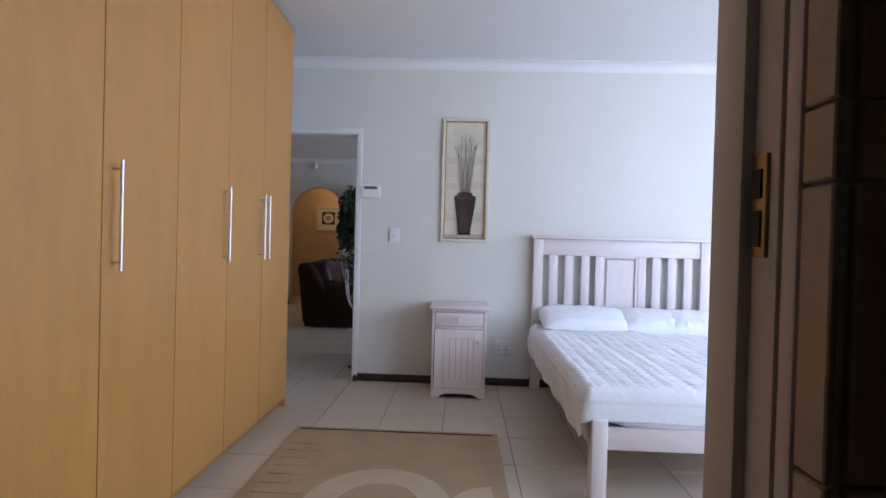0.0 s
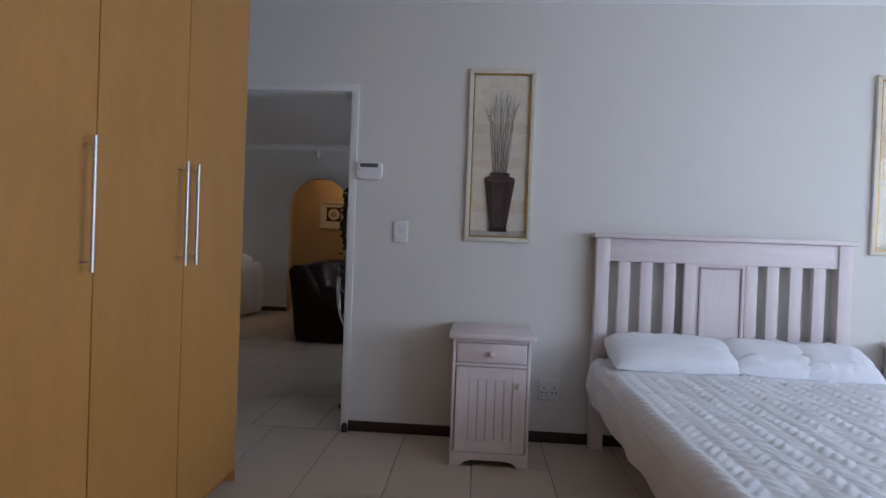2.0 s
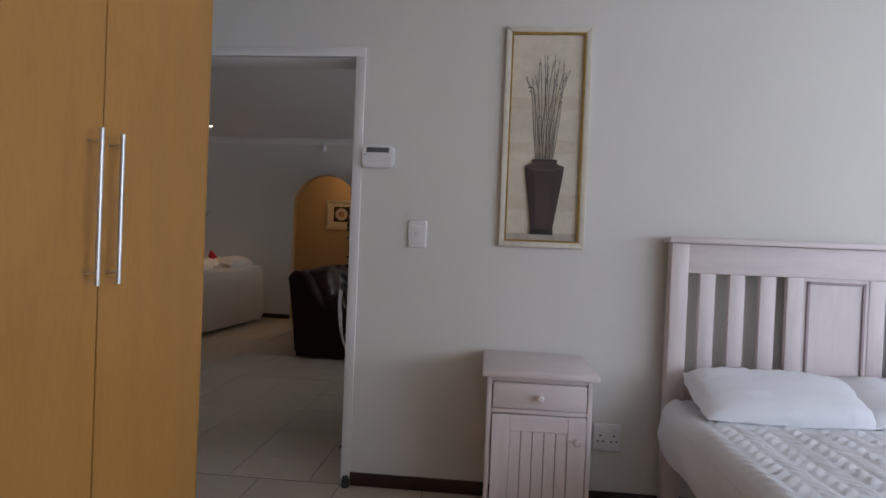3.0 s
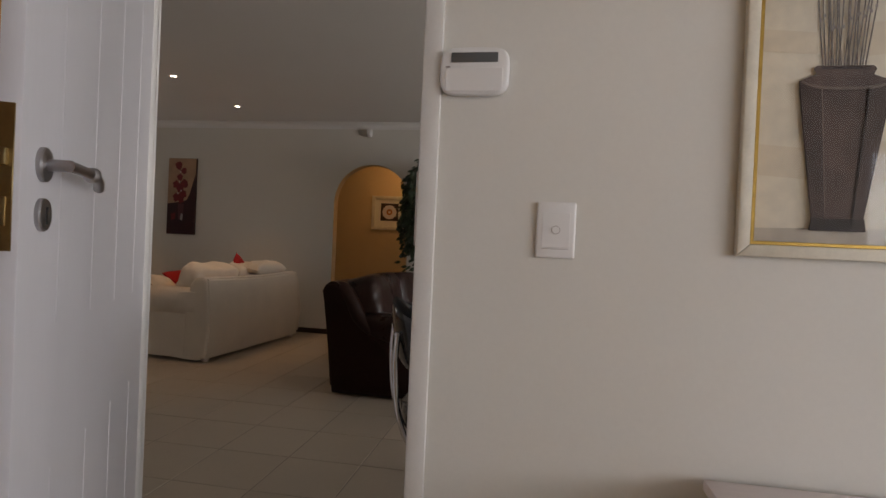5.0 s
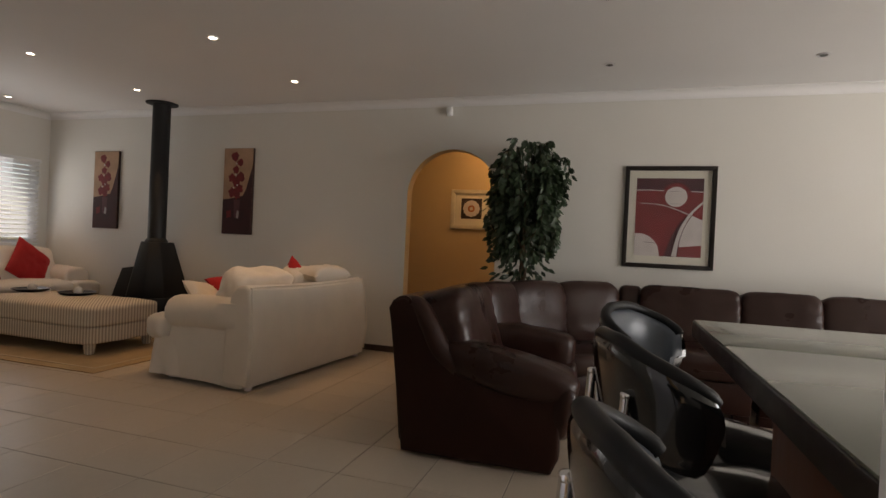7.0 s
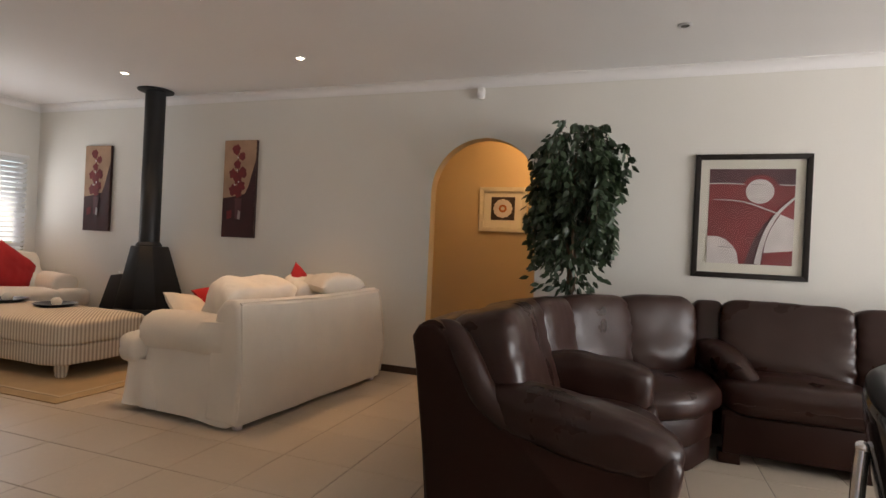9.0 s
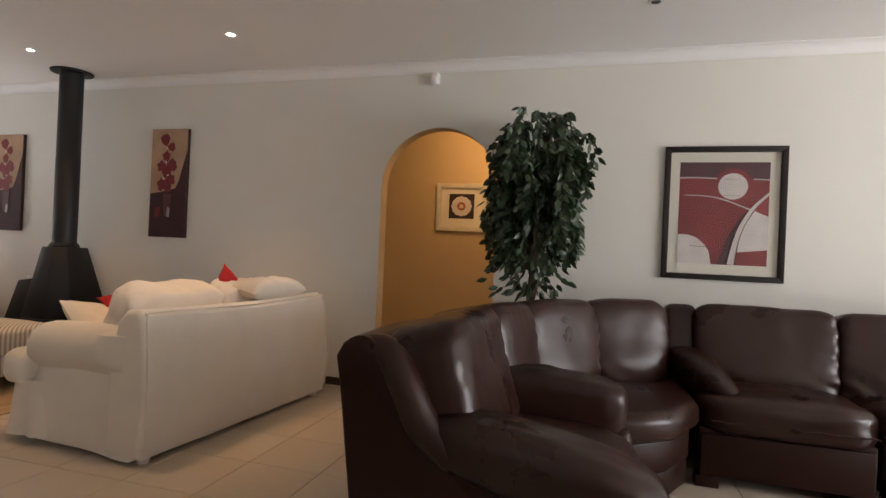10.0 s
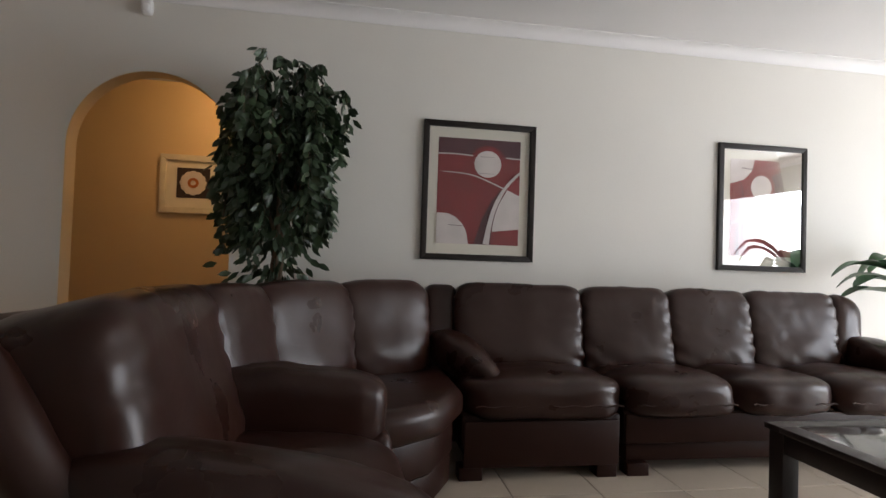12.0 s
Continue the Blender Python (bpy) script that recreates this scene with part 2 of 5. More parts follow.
    "lit": glow("lit_downlight", (1.0, 0.86, 0.66), 9.0),
    "unlit": mat("unlit_downlight", (0.05, 0.05, 0.05), 0.25),
    "ground": mat("garden_ground", (0.11, 0.13, 0.06), 0.95, var=0.4, big=2, fine=60, bump=0.4),
    "white_ball": mat("white_ornament", (0.74, 0.70, 0.64), 0.6, var=0.06),
    "bowl": mat("dark_bowl", (0.020, 0.014, 0.012), 0.3, var=0.2),
}


# ---- mesh helpers ----
def finish(name, bm, material, smooth=True):
    bmesh.ops.recalc_face_normals(bm, faces=bm.faces)
    me = bpy.data.meshes.new(name)
    bm.to_mesh(me)
    bm.free()
    me.materials.append(M[material])
    if smooth:
        me.polygons.foreach_set("use_smooth", [True] * len(me.polygons))
        me.set_sharp_from_angle(angle=radians(40))
    return me


def structure(name, bm, material, label="", category=""):
    return tagged(new(name, finish(name, bm, material)), label, category, "", "structure")


def thing(name, m, label, category, group="", kind=""):
    ob = new(name)
    ob.matrix_world = m
    return tagged(ob, label, category, group, kind)


def part(name, bm, material, parent, label="", inverse=None):
    """One mesh under a thing or a part. inverse: the thing's inverted pose, for a mesh made in world coordinates."""
    if inverse is not None:
        bm.transform(inverse)
    ob = new(name, finish(name, bm, material))
    ob.parent = parent
    return tagged(ob, label)


def box(x0, x1, y0, y1, z0, z1, bevel=0.0, seg=2, bm=None):
    bm = bm or bmesh.new()
    r = bmesh.ops.create_cube(bm, size=1.0)
    vs = r["verts"]
    for v in vs:
        v.co = Vector(((x0 + x1) / 2 + v.co.x * (x1 - x0), (y0 + y1) / 2 + v.co.y * (y1 - y0), (z0 + z1) / 2 + v.co.z * (z1 - z0)))
    if bevel:
        es = list({e for v in vs for e in v.link_edges})
        bmesh.ops.bevel(bm, geom=es, offset=bevel, segments=seg, profile=0.5, affect="EDGES")
    return bm


def soft(c, size, e=4.0, n=10, rot=(0, 0, 0), wrinkle=0.0, seed=0, sag=0.0, taper=0.0, bm=None, belly=None):
    """An upholstered block: a box with full, rounded sides. sag: drop of the top's middle (negative: crown). taper: narrowing to the top."""
    bm = bm or bmesh.new()
    q = bmesh.new()
    bmesh.ops.create_cube(q, size=2.0)
    bmesh.ops.subdivide_edges(q, edges=q.edges, cuts=n, use_grid_fill=True)
    turn = Euler([radians(a) for a in rot]).to_matrix()
    for v in q.verts:
        p = v.co
        k = (abs(p.x) ** e + abs(p.y) ** e + abs(p.z) ** e) ** (-1 / e)
        u = Vector((p.x * k, p.y * k, p.z * k))
        w = Vector((u.x * size[0] / 2, u.y * size[1] / 2, u.z * size[2] / 2))
        if taper:
            f = 1 - taper * (u.z + 1) / 2
            w.x, w.y = w.x * f, w.y * f
        if sag and u.z > 0:
            w.z -= sag * (1 - u.x * u.x) * (1 - u.y * u.y)
        if belly and (u.x * belly[0] + u.y * belly[1]) > 0:
            # fuller below the middle of the front, with slanting pulls near the lower seam
            g = max(0, 1 - (u.y if belly[0] else u.x) ** 2) * math.exp(-((u.z + 0.45) / 0.42) ** 2)
            c1 = (u.y if belly[0] else u.x)
            pull = 0.006 * math.sin(c1 * 9 + u.z * 13 + seed + 2 * noise.noise(Vector((c1 * 2, u.z * 2, seed)))) * max(0, -u.z) * abs(c1) ** 0.7
            rim_ = max(0.0, (abs(c1) - 0.62) / 0.38)
            pull += 0.0075 * rim_ * math.sin(u.z * 19 + c1 * 5 + seed * 1.7 + 2.5 * noise.noise(Vector((u.z * 3, c1, seed)))) * (1 if c1 > 0 else 0.5)
            w.x += belly[0] * (0.022 * g + pull)
            w.y += belly[1] * (0.022 * g + pull)
        if wrinkle:
            s = Vector((w.x * 7 + seed * 3.1, w.y * 7, w.z * 7 + seed))
            f = Vector((w.x * 16 + seed, w.y * 16, w.z * 5))
            w += u * wrinkle * (noise.noise(s) + 0.6 * abs(noise.noise(s * 2.6)) - 0.18 * (1 - abs(noise.noise(f))) ** 6)
        v.co = turn @ w + Vector(c)
    me = bpy.data.meshes.new("tmp")
    q.to_mesh(me)
    q.free()
    bm.from_mesh(me)
    bpy.data.meshes.remove(me)
    return bm


def tube(points, r, seg=10, bm=None, r_end=None, flat=1.0):
    bm = bm or bmesh.new()
    pts = [Vector(p) for p in points]
    rings = []
    up = Vector((0.13, 0.21, 1)).normalized()
    for i, p in enumerate(pts):
        d = (pts[min(i + 1, len(pts) - 1)] - pts[max(i - 1, 0)]).normalized()
        side = d.cross(up)
        if side.length < 1e-3:
            side = d.cross(Vector((1, 0, 0)))
        side.normalize()
        top = side.cross(d).normalized()
        rr = r if r_end is None else r + (r_end - r) * i / (len(pts) - 1)
        rings.append([bm.verts.new(p + side * rr * math.cos(a) + top * rr * flat * math.sin(a)) for a in (2 * math.pi * k / seg for k in range(seg))])
    for a, b in zip(rings, rings[1:]):
        for k in range(seg):
            bm.faces.new((a[k], a[(k + 1) % seg], b[(k + 1) % seg], b[k]))
    bm.faces.new(rings[0][::-1])
    bm.faces.new(rings[-1])
    return bm


def curve(points, n=6):
    """Points on a smooth line through the given ones."""
    p = [Vector(q) for q in points]
    out = []
    for i in range(len(p) - 1):
        a, b, c, d = p[max(i - 1, 0)], p[i], p[i + 1], p[min(i + 2, len(p) - 1)]
        for k in range(n):
            t = k / n
            out.append(0.5 * (2 * b + (c - a) * t + (2 * a - 5 * b + 4 * c - d) * t * t + (3 * b - a - 3 * c + d) * t ** 3))
    return out + [p[-1]]


def prism(points, axis, lo, hi, bevel=0.0, seg=2, bm=None):
    """A flat outline, drawn in the two other axes, with a thickness along axis."""
    bm = bm or bmesh.new()

    def at(p, q):
        return {"x": (q, p[0], p[1]), "y": (p[0], q, p[1]), "z": (p[0], p[1], q)}[axis]

    a = [bm.verts.new(at(p, lo)) for p in points]
    b = [bm.verts.new(at(p, hi)) for p in points]
    fs = [bm.faces.new(a), bm.faces.new(b[::-1])]
    k = len(points)
    for i in range(k):
        fs.append(bm.faces.new((a[i], b[i], b[(i + 1) % k], a[(i + 1) % k])))
    if bevel:
        es = list({e for f in fs[:2] for e in f.edges})
        bmesh.ops.recalc_face_normals(bm, faces=fs)
        bmesh.ops.bevel(bm, geom=es, offset=bevel, segments=seg, profile=0.5, affect="EDGES")
    return bm


def sweep(path, profile, bm=None):
    """Carries a closed outline of (side, z) along a level path; side is to the right of the way."""
    bm = bm or bmesh.new()
    pts = [Vector((p[0], p[1], 0)) for p in path]
    rings = []
    for i, p in enumerate(pts):
        d = (pts[min(i + 1, len(pts) - 1)] - pts[max(i - 1, 0)]).normalized()
        side = Vector((d.y, -d.x, 0))
        rings.append([bm.verts.new(p + side * o + Vector((0, 0, z))) for o, z in profile])
    k = len(profile)
    for a, b in zip(rings, rings[1:]):
        for j in range(k):
            bm.faces.new((a[j], a[(j + 1) % k], b[(j + 1) % k], b[j]))
    bm.faces.new(rings[0][::-1])
    bm.faces.new(rings[-1])
    return bm


def lathe(profile, seg=20, c=(0, 0, 0), bm=None):
    bm = bm or bmesh.new()
    rings = [[bm.verts.new((c[0] + r * math.cos(2 * math.pi * k / seg), c[1] + r * math.sin(2 * math.pi * k / seg), c[2] + z)) for k in range(seg)] for r, z in profile]
    for a, b in zip(rings, rings[1:]):
        for k in range(seg):
            bm.faces.new((a[k], a[(k + 1) % seg], b[(k + 1) % seg], b[k]))
    bm.faces.new(rings[0][::-1])
    bm.faces.new(rings[-1])
    return bm


def disc(cx, cz, rx, rz, seg=24, a0=0.0, a1=360.0):
    return [(cx + rx * math.cos(radians(a0 + (a1 - a0) * k / seg)), cz + rz * math.sin(radians(a0 + (a1 - a0) * k / seg))) for k in range(seg)]


# ---- the shell of the rooms ----
W1, W1B, W2, W2B = 4.46, 4.632, 9.49, 9.61
BC, LC = 2.65, 2.58
WEST, EAST, BEAST = -8.05, 4.6, 4.3
DL, DR, DT = -1.74, -0.895, 2.04


def wall(name, boxes, material="paint", label=""):
    bm = bmesh.new()
    for b in boxes:
        box(*b, bm=bm)
    return structure(name, bm, material, label or "smooth off-white painted wall", "wall")


# bedroom north wall, which the living room shares
wall("wall_bedroom_north", [(-8.2, DL, W1, W1B, 0, 2.7), (DR, 4.75, W1, W1B, 0, 2.7), (DL, DR, W1, W1B, DT, 2.7)])
wall("wall_bedroom_west", [(-1.98, -1.83, 0.64, W1, 0, 2.7)])
wall("wall_bedroom_east", [(BEAST, 4.45, 0.64, 0.8, 0, 2.7), (BEAST, 4.45, 3.4, W1, 0, 2.7), (BEAST, 4.45, 0.8, 3.4, 0, 0.9), (BEAST, 4.45, 0.8, 3.4, 2.2, 2.7)])
BX0, BX1 = -0.64, 0.305
wall("wall_bedroom_south", [(-1.98, BX0, 0.46, 0.64, 0, 2.7), (BX1, 2.1, 0.46, 0.64, 0, 2.7), (3.7, 4.45, 0.46, 0.64, 0, 2.7), (2.1, 3.7, 0.46, 0.64, 0, 0.95), (2.1, 3.7, 0.46, 0.64, 2.15, 2.7), (BX0, BX1, 0.46, 0.64, DT, 2.7)])
wall("wall_bathroom", [(-1.3, -1.15, -1.8, 0.46, 0, 2.7), (1.0, 1.15, -1.8, 0.46, 0, 2.7), (-1.3, 1.15, -1.95, -1.8, 0, 2.7)], "brown_tile", "dark brown tiled bathroom wall")

# living room: the far wall with its arched opening
AX, AR, AS = -2.587, 0.470, 1.612
bm = bmesh.new()
box(WEST - 0.15, AX - AR, W2, W2B, 0, 2.7, bm=bm)
box(AX + AR, EAST + 0.15, W2, W2B, 0, 2.7, bm=bm)
ang = [180 - 5 * k for k in range(37)]
for a0, a1 in zip(ang, ang[1:]):
    p = [(AX + AR * math.cos(radians(a)), AS + AR * math.sin(radians(a))) for a in (a0, a1)]
    prism([p[0], p[1], (p[1][0], 2.7), (p[0][0], 2.7)], "y", W2, W2B, bm=bm)
# inner face of the archway; its ochre holds the passage lamp's warm light
rim = [(AX - AR, 0.0)] + [(AX + AR * math.cos(radians(a)), AS + AR * math.sin(radians(a))) for a in ang] + [(AX + AR, 0.0)]
bm2 = bmesh.new()
for p, q in zip(rim, rim[1:]):
    c = [(AX + (x - AX) * f, z if z <= AS else AS + (z - AS) * f) for x, z in (p, q) for f in (1.004, 0.994)]
    prism([c[0], c[2], c[3], c[1]], "y", W2 + 0.004, W2B + 0.002, bm=bm2)
structure("arch_trim", bm2, "ochre", "inner face of the archway, passage lamp's warm light painted in ochre", "trim")
structure("wall_north", bm, "paint", "off-white painted wall with a round-headed archway", "wall")
wall("wall_west", [(WEST - 0.15, WEST, W1B, 7.15, 0, 2.7), (WEST - 0.15, WEST, 9.36, W2, 0, 2.7), (WEST - 0.15, WEST, 7.15, 9.36, 0, 0.88), (WEST - 0.15, WEST, 7.15, 9.36, 1.97, 2.7)])
wall("wall_east", [(EAST, EAST + 0.15, W1B, 5.2, 0, 2.7), (EAST, EAST + 0.15, 8.6, W2, 0, 2.7), (EAST, EAST + 0.15, 5.2, 8.6, 2.12, 2.7)])
# passage behind the archway
wall("wall_passage", [(-5.2, 0.2, 10.9, 11.05, 0, 2.7), (-5.35, -5.2, W2B, 11.05, 0, 2.7), (0.2, 0.35, W2B, 11.05, 0, 2.7)], "ochre", "warm ochre painted passage wall")

structure("ceiling_bedroom", box(-1.98, 4.45, 0.46, W1B, BC, BC + 0.12), "ceiling", "smooth white plaster ceiling", "ceiling")
structure("ceiling_living_room", box(WEST - 0.15, EAST + 0.15, W1B, W2B, LC, LC + 0.14), "ceiling", "smooth white plaster ceiling with recessed downlights", "ceiling")
structure("ceiling_passage", box(-5.35, 0.35, W2B, 11.05, 2.45, 2.6), "ceiling", "white passage ceiling", "ceiling")
structure("ceiling_bathroom", box(-1.3, 1.15, -1.95, 0.46, 2.5, 2.65), "ceiling", "white bathroom ceiling", "ceiling")


def cornice(name, pts, z, size=0.075):
    prof = [(0.0, z), (0.0, z - size), (0.008, z - size)] + [(0.008 + (size - 0.016) * (1 - math.cos(radians(a))), z - size + 0.008 + (size - 0.016) * math.sin(radians(a))) for a in range(0, 91, 15)] + [(size, z - 0.008), (size, z)]
    structure(name, sweep(pts, prof), "cornice", "white coved plaster cornice", "cornice")


cornice("cornice_bedroom_north", [(-1.83, W1), (BEAST, W1)], BC)
cornice("cornice_bedroom_east", [(BEAST, W1), (BEAST, 0.64)], BC)
cornice("cornice_living_north", [(WEST, W2), (EAST, W2)], LC)
cornice("cornice_living_west", [(WEST, W1B), (WEST, W2)], LC)
cornice("cornice_living_east", [(EAST, W2), (EAST, W1B)], LC)


def baseboard(name, x0, x1, y0, y1):
    structure(name, box(x0, x1, y0, y1, 0, 0.062, 0.004), "skirting", "dark brown wooden skirting board", "baseboard")


baseboard("baseboard_bedroom", -0.85, BEAST, W1 - 0.014, W1)
baseboard("baseboard_living_a", WEST, AX - AR, W2 - 0.014, W2)
baseboard("baseboard_living_b", AX + AR, EAST, W2 - 0.014, W2)
baseboard("baseboard_west", WEST, WEST + 0.014, W1B, W2 - 0.014)
structure("ground", box(-60, 60, -60, 60, -0.35, -0.25), "ground", "dry garden lawn outside the windows", "ground")


# ---- doors and windows ----
def door_frame(name, x0, x1, top, y0, y1, material, label):
    """A pressed-steel frame: lips on both faces, a lining, and a stop."""
    ob = thing(name, pose((x0 + x1) / 2, (y0 + y1) / 2, 0), label, "door frame", kind="structure")
    inv = ob.matrix_world.inverted()
    for nm, a, b in (("jamb", x0 - 0.045, x0), ("jamb", x1, x1 + 0.045)):
        bm = bmesh.new()
        box(a, b, y0 - 0.012, y0 + 0.012, 0, top, 0.004, bm=bm)
        box(a, b, y1 - 0.012, y1 + 0.012, 0, top, 0.004, bm=bm)
        inner = (b - 0.012, b + 0.003) if a < x0 else (a - 0.003, a + 0.012)
        box(*inner, y0 + 0.012, y1 - 0.012, 0, top, 0.002, bm=bm)
        stop = (b, b + 0.016) if a < x0 else (a - 0.016, a)
        box(*stop, y0 + 0.055, y1 - 0.02, 0, top, 0.004, bm=bm)
        part(nm, bm, material, ob, inverse=inv)
    bm = bmesh.new()
    box(x0 - 0.045, x1 + 0.045, y0 - 0.012, y0 + 0.012, top, top + 0.045, 0.004, bm=bm)
    box(x0 - 0.045, x1 + 0.045, y1 - 0.012, y1 + 0.012, top, top + 0.045, 0.004, bm=bm)
    box(x0, x1, y0 + 0.012, y1 - 0.012, top - 0.003, top + 0.012, 0.002, bm=bm)
    part("head", bm, material, ob, inverse=inv)
    return ob


door_frame("door_1", DL, DR, DT, W1, W1B, "frame_paint", "white painted steel frame of the bedroom doorway")
_df = bpy.data.objects["door_1"]
part("strike_plate", box(-0.906, -0.902, W1 + 0.02, W1 + 0.045, 1.16, 1.34, 0.001), "steel", _df, "small steel strike plate", _df.matrix_world.inverted())
_bf = door_frame("door_2", BX0 + 0.012, BX1 - 0.012, DT, 0.50, 0.64, "brown_frame", "taupe steel frame of the bathroom doorway")
part("strike_plate", box(BX1 - 0.019, BX1 - 0.014, 0.526, 0.552, 1.155, 1.255, 0.001), "brass", _bf, "worn brass strike plate", _bf.matrix_world.inverted())
part("keyhole", box(BX1 - 0.021, BX1 - 0.018, 0.532, 0.548, 1.165, 1.20), "dark_hole", _bf, "", _bf.matrix_world.inverted())
part("latch_hole", box(BX1 - 0.021, BX1 - 0.018, 0.532, 0.548, 1.212, 1.24), "dark_hole", _bf, "", _bf.matrix_world.inverted())

# bedroom door leaf, hung in the frame's rebate and standing half open
LEAF, HZ = 0.82, 1.260
leaf = thing("panel_door", pose(-1.725, 4.55, 0, 0, 0, -61.9), "white painted panel door with vertical grooves, standing open", "door")
part("leaf", box(-0.050, LEAF, -0.020, 0.020, 0.008, 2.02, 0.002), "white_door", leaf)
for gx in (0.10, 0.285, 0.47, 0.66):
    for z0, z1 in ((0.16, 0.765), (1.005, 1.90)):
        part("groove_bead", box(gx, gx + 0.0035, 0.0195, 0.0208, z0, z1, 0.0005, 1), "white_door", leaf)
EX = LEAF - 0.075
for nm, z, r in (("rose", HZ, 0.0265), ("keyhole_rose", HZ - 0.076, 0.0255)):
    rb = lathe([(r, 0.0), (r, 0.006), (r - 0.002, 0.008), (0.004, 0.0085)], 28)
    bmesh.ops.transform(rb, matrix=pose(EX, 0.020, z, -90), verts=rb.verts)
    part(nm, rb, "dull_steel", leaf, "round satin steel rose")
part("lever_neck", tube([(EX, 0.027, HZ), (EX, 0.060, HZ)], 0.0095, 14), "dull_steel", leaf)
part("lever_handle", tube(curve([(EX + 0.008, 0.057, HZ), (EX - 0.03, 0.057, HZ), (EX - 0.105, 0.057, HZ - 0.001), (EX - 0.140, 0.056, HZ - 0.003), (EX - 0.170, 0.053, HZ - 0.010), (EX - 0.190, 0.048, HZ - 0.020)]), 0.0088, 14), "dull_steel", leaf, "bent satin steel lever")
part("lever_joint", soft((EX - 0.112, 0.057, HZ - 0.002), (0.030, 0.027, 0.027), 2.4, 8), "dull_steel", leaf)
part("keyhole", box(EX - 0.003, EX + 0.003, 0.0275, 0.0295, HZ - 0.090, HZ - 0.064), "dark_hole", leaf)
part("lock_plate", box(LEAF - 0.001, LEAF + 0.002, -0.012, 0.012, HZ - 0.13, HZ + 0.075, 0.0008, 1), "brass", leaf, "worn brass lock plate on the edge")
part("latch", box(LEAF + 0.001, LEAF + 0.011, -0.006, 0.006, HZ - 0.012, HZ + 0.012, 0.002), "brass", leaf)
part("dead_bolt", box(LEAF + 0.001, LEAF + 0.004, -0.005, 0.005, HZ - 0.095, HZ - 0.055, 0.001), "brass", leaf)


def window(name, plane, at, a0, a1, z0, z1, panes, label):
    ob = thing(name, pose(at, (a0 + a1) / 2, z0) if plane == "x" else pose((a0 + a1) / 2, at, z0), label, "window", kind="structure")
    inv = ob.matrix_world.inverted()

    def b(u0, u1, d0, d1, c0, c1, bev=0.004):
        return box(at + d0, at + d1, u0, u1, c0, c1, bev) if plane == "x" else box(u0, u1, at + d0, at + d1, c0, c1, bev)

    for u0, u1, c0, c1 in ((a0, a1, z0, z0 + 0.05), (a0, a1, z1 - 0.05, z1), (a0, a0 + 0.05, z0 + 0.05, z1 - 0.05), (a1 - 0.05, a1, z0 + 0.05, z1 - 0.05)):
        part("window_frame", b(u0, u1, -0.03, 0.03, c0, c1), "alu", ob, "", inv)
    w = (a1 - a0 - 0.1) / panes
    for k in range(panes):
        u = a0 + 0.05 + k * w
        if k:
            part("mullion", b(u - 0.025, u + 0.025, -0.026, 0.026, z0 + 0.05, z1 - 0.05), "alu", ob, "", inv)
        p = part("pane", b(u + 0.026, u + w - 0.026, -0.003, 0.003, z0 + 0.051, z1 - 0.051, 0), "pane", ob, "clear glass pane", inv)
        p.visible_shadow = False
    return ob


window("window_1", "x", 4.38, 0.8, 3.4, 0.9, 2.2, 3, "white framed bedroom window")
window("window_2", "y", 0.55, 2.1, 3.7, 0.95, 2.15, 2, "white framed bedroom side window")
window("window_3", "x", EAST + 0.08, 5.2, 8.6, 0.02, 2.12, 3, "white framed sliding glass patio doors")
window("window_4", "x", WEST - 0.08, 7.15, 9.36, 0.88, 1.97, 2, "white framed window behind slatted blinds")

# slatted blind in the living room window
blind = thing("venetian_blind", pose(WEST + 0.03, 8.255, 0.88), "white slatted venetian blind, lowered, slats half open", "blind")
part("headrail", box(-0.025, 0.025, -1.10, 1.10, 1.05, 1.09, 0.004), "slat", blind)
part("bottom_rail", box(-0.022, 0.022, -1.09, 1.09, 0.012, 0.03, 0.003), "slat", blind)
sl = bmesh.new()
prism([(-0.024, -0.020), (0.0, 0.003), (0.024, 0.022), (0.024, 0.0245), (0.0, 0.0055), (-0.024, -0.0175)], "y", -1.09, 1.09, bm=sl)
slat_me = finish("slat", sl, "slat")
for k in range(18):
    s = new("slat", slat_me)
    s.parent, s.location = blind, (0, 0, 0.06 + k * 0.0565)
for y in (-0.75, 0.0, 0.75):
    part("ladder_cord", tube([(0.023, y, 0.02), (0.023, y, 1.05)], 0.0016, 6), "slat", blind)

# ---- wardrobe ----
WY = [0.66, 1.24, 1.755, 2.23, 2.72, 3.195, 3.69]
ward = thing("built_in_wardrobe", pose(-1.5, 2.18, 0), "tall beech-finish built-in wardrobe with long bar handles", "wardrobe")
inv = ward.matrix_world.inverted()
part("carcass", box(-1.825, -1.222, 0.65, 3.689, 0.06, 2.595), "beech_edge", ward, "", inv)
part("plinth", box(-1.825, -1.25, 0.65, 3.69, 0, 0.06), "beech_edge", ward, "", inv)
part("end_panel", box(-1.825, -1.201, 3.691, 3.698, 0.0, 2.61, 0.001), "beech", ward, "", inv)
part("top_rail", box(-1.40, -1.215, 0.65, 3.689, 2.597, 2.625, 0.002), "beech_edge", ward, "", inv)
HANDLES = {2: 1.805, 3: 2.668, 4: 3.145, 5: 3.220}
for k, (a, b) in enumerate(zip(WY, WY[1:]), 0):
    d = part("wardrobe_door", box(-1.219, -1.200, a + 0.0022, b - 0.0022, 0.065, 2.592, 0.0015, 1), "beech", ward, "", inv)
    if k in HANDLES:
        y = HANDLES[k]
        part("bar_handle", tube([(-1.166, y, 1.035), (-1.166, y, 1.415)], 0.0062, 12), "steel", d, "brushed steel bar handle", inv)
        for z in (1.065, 1.385):
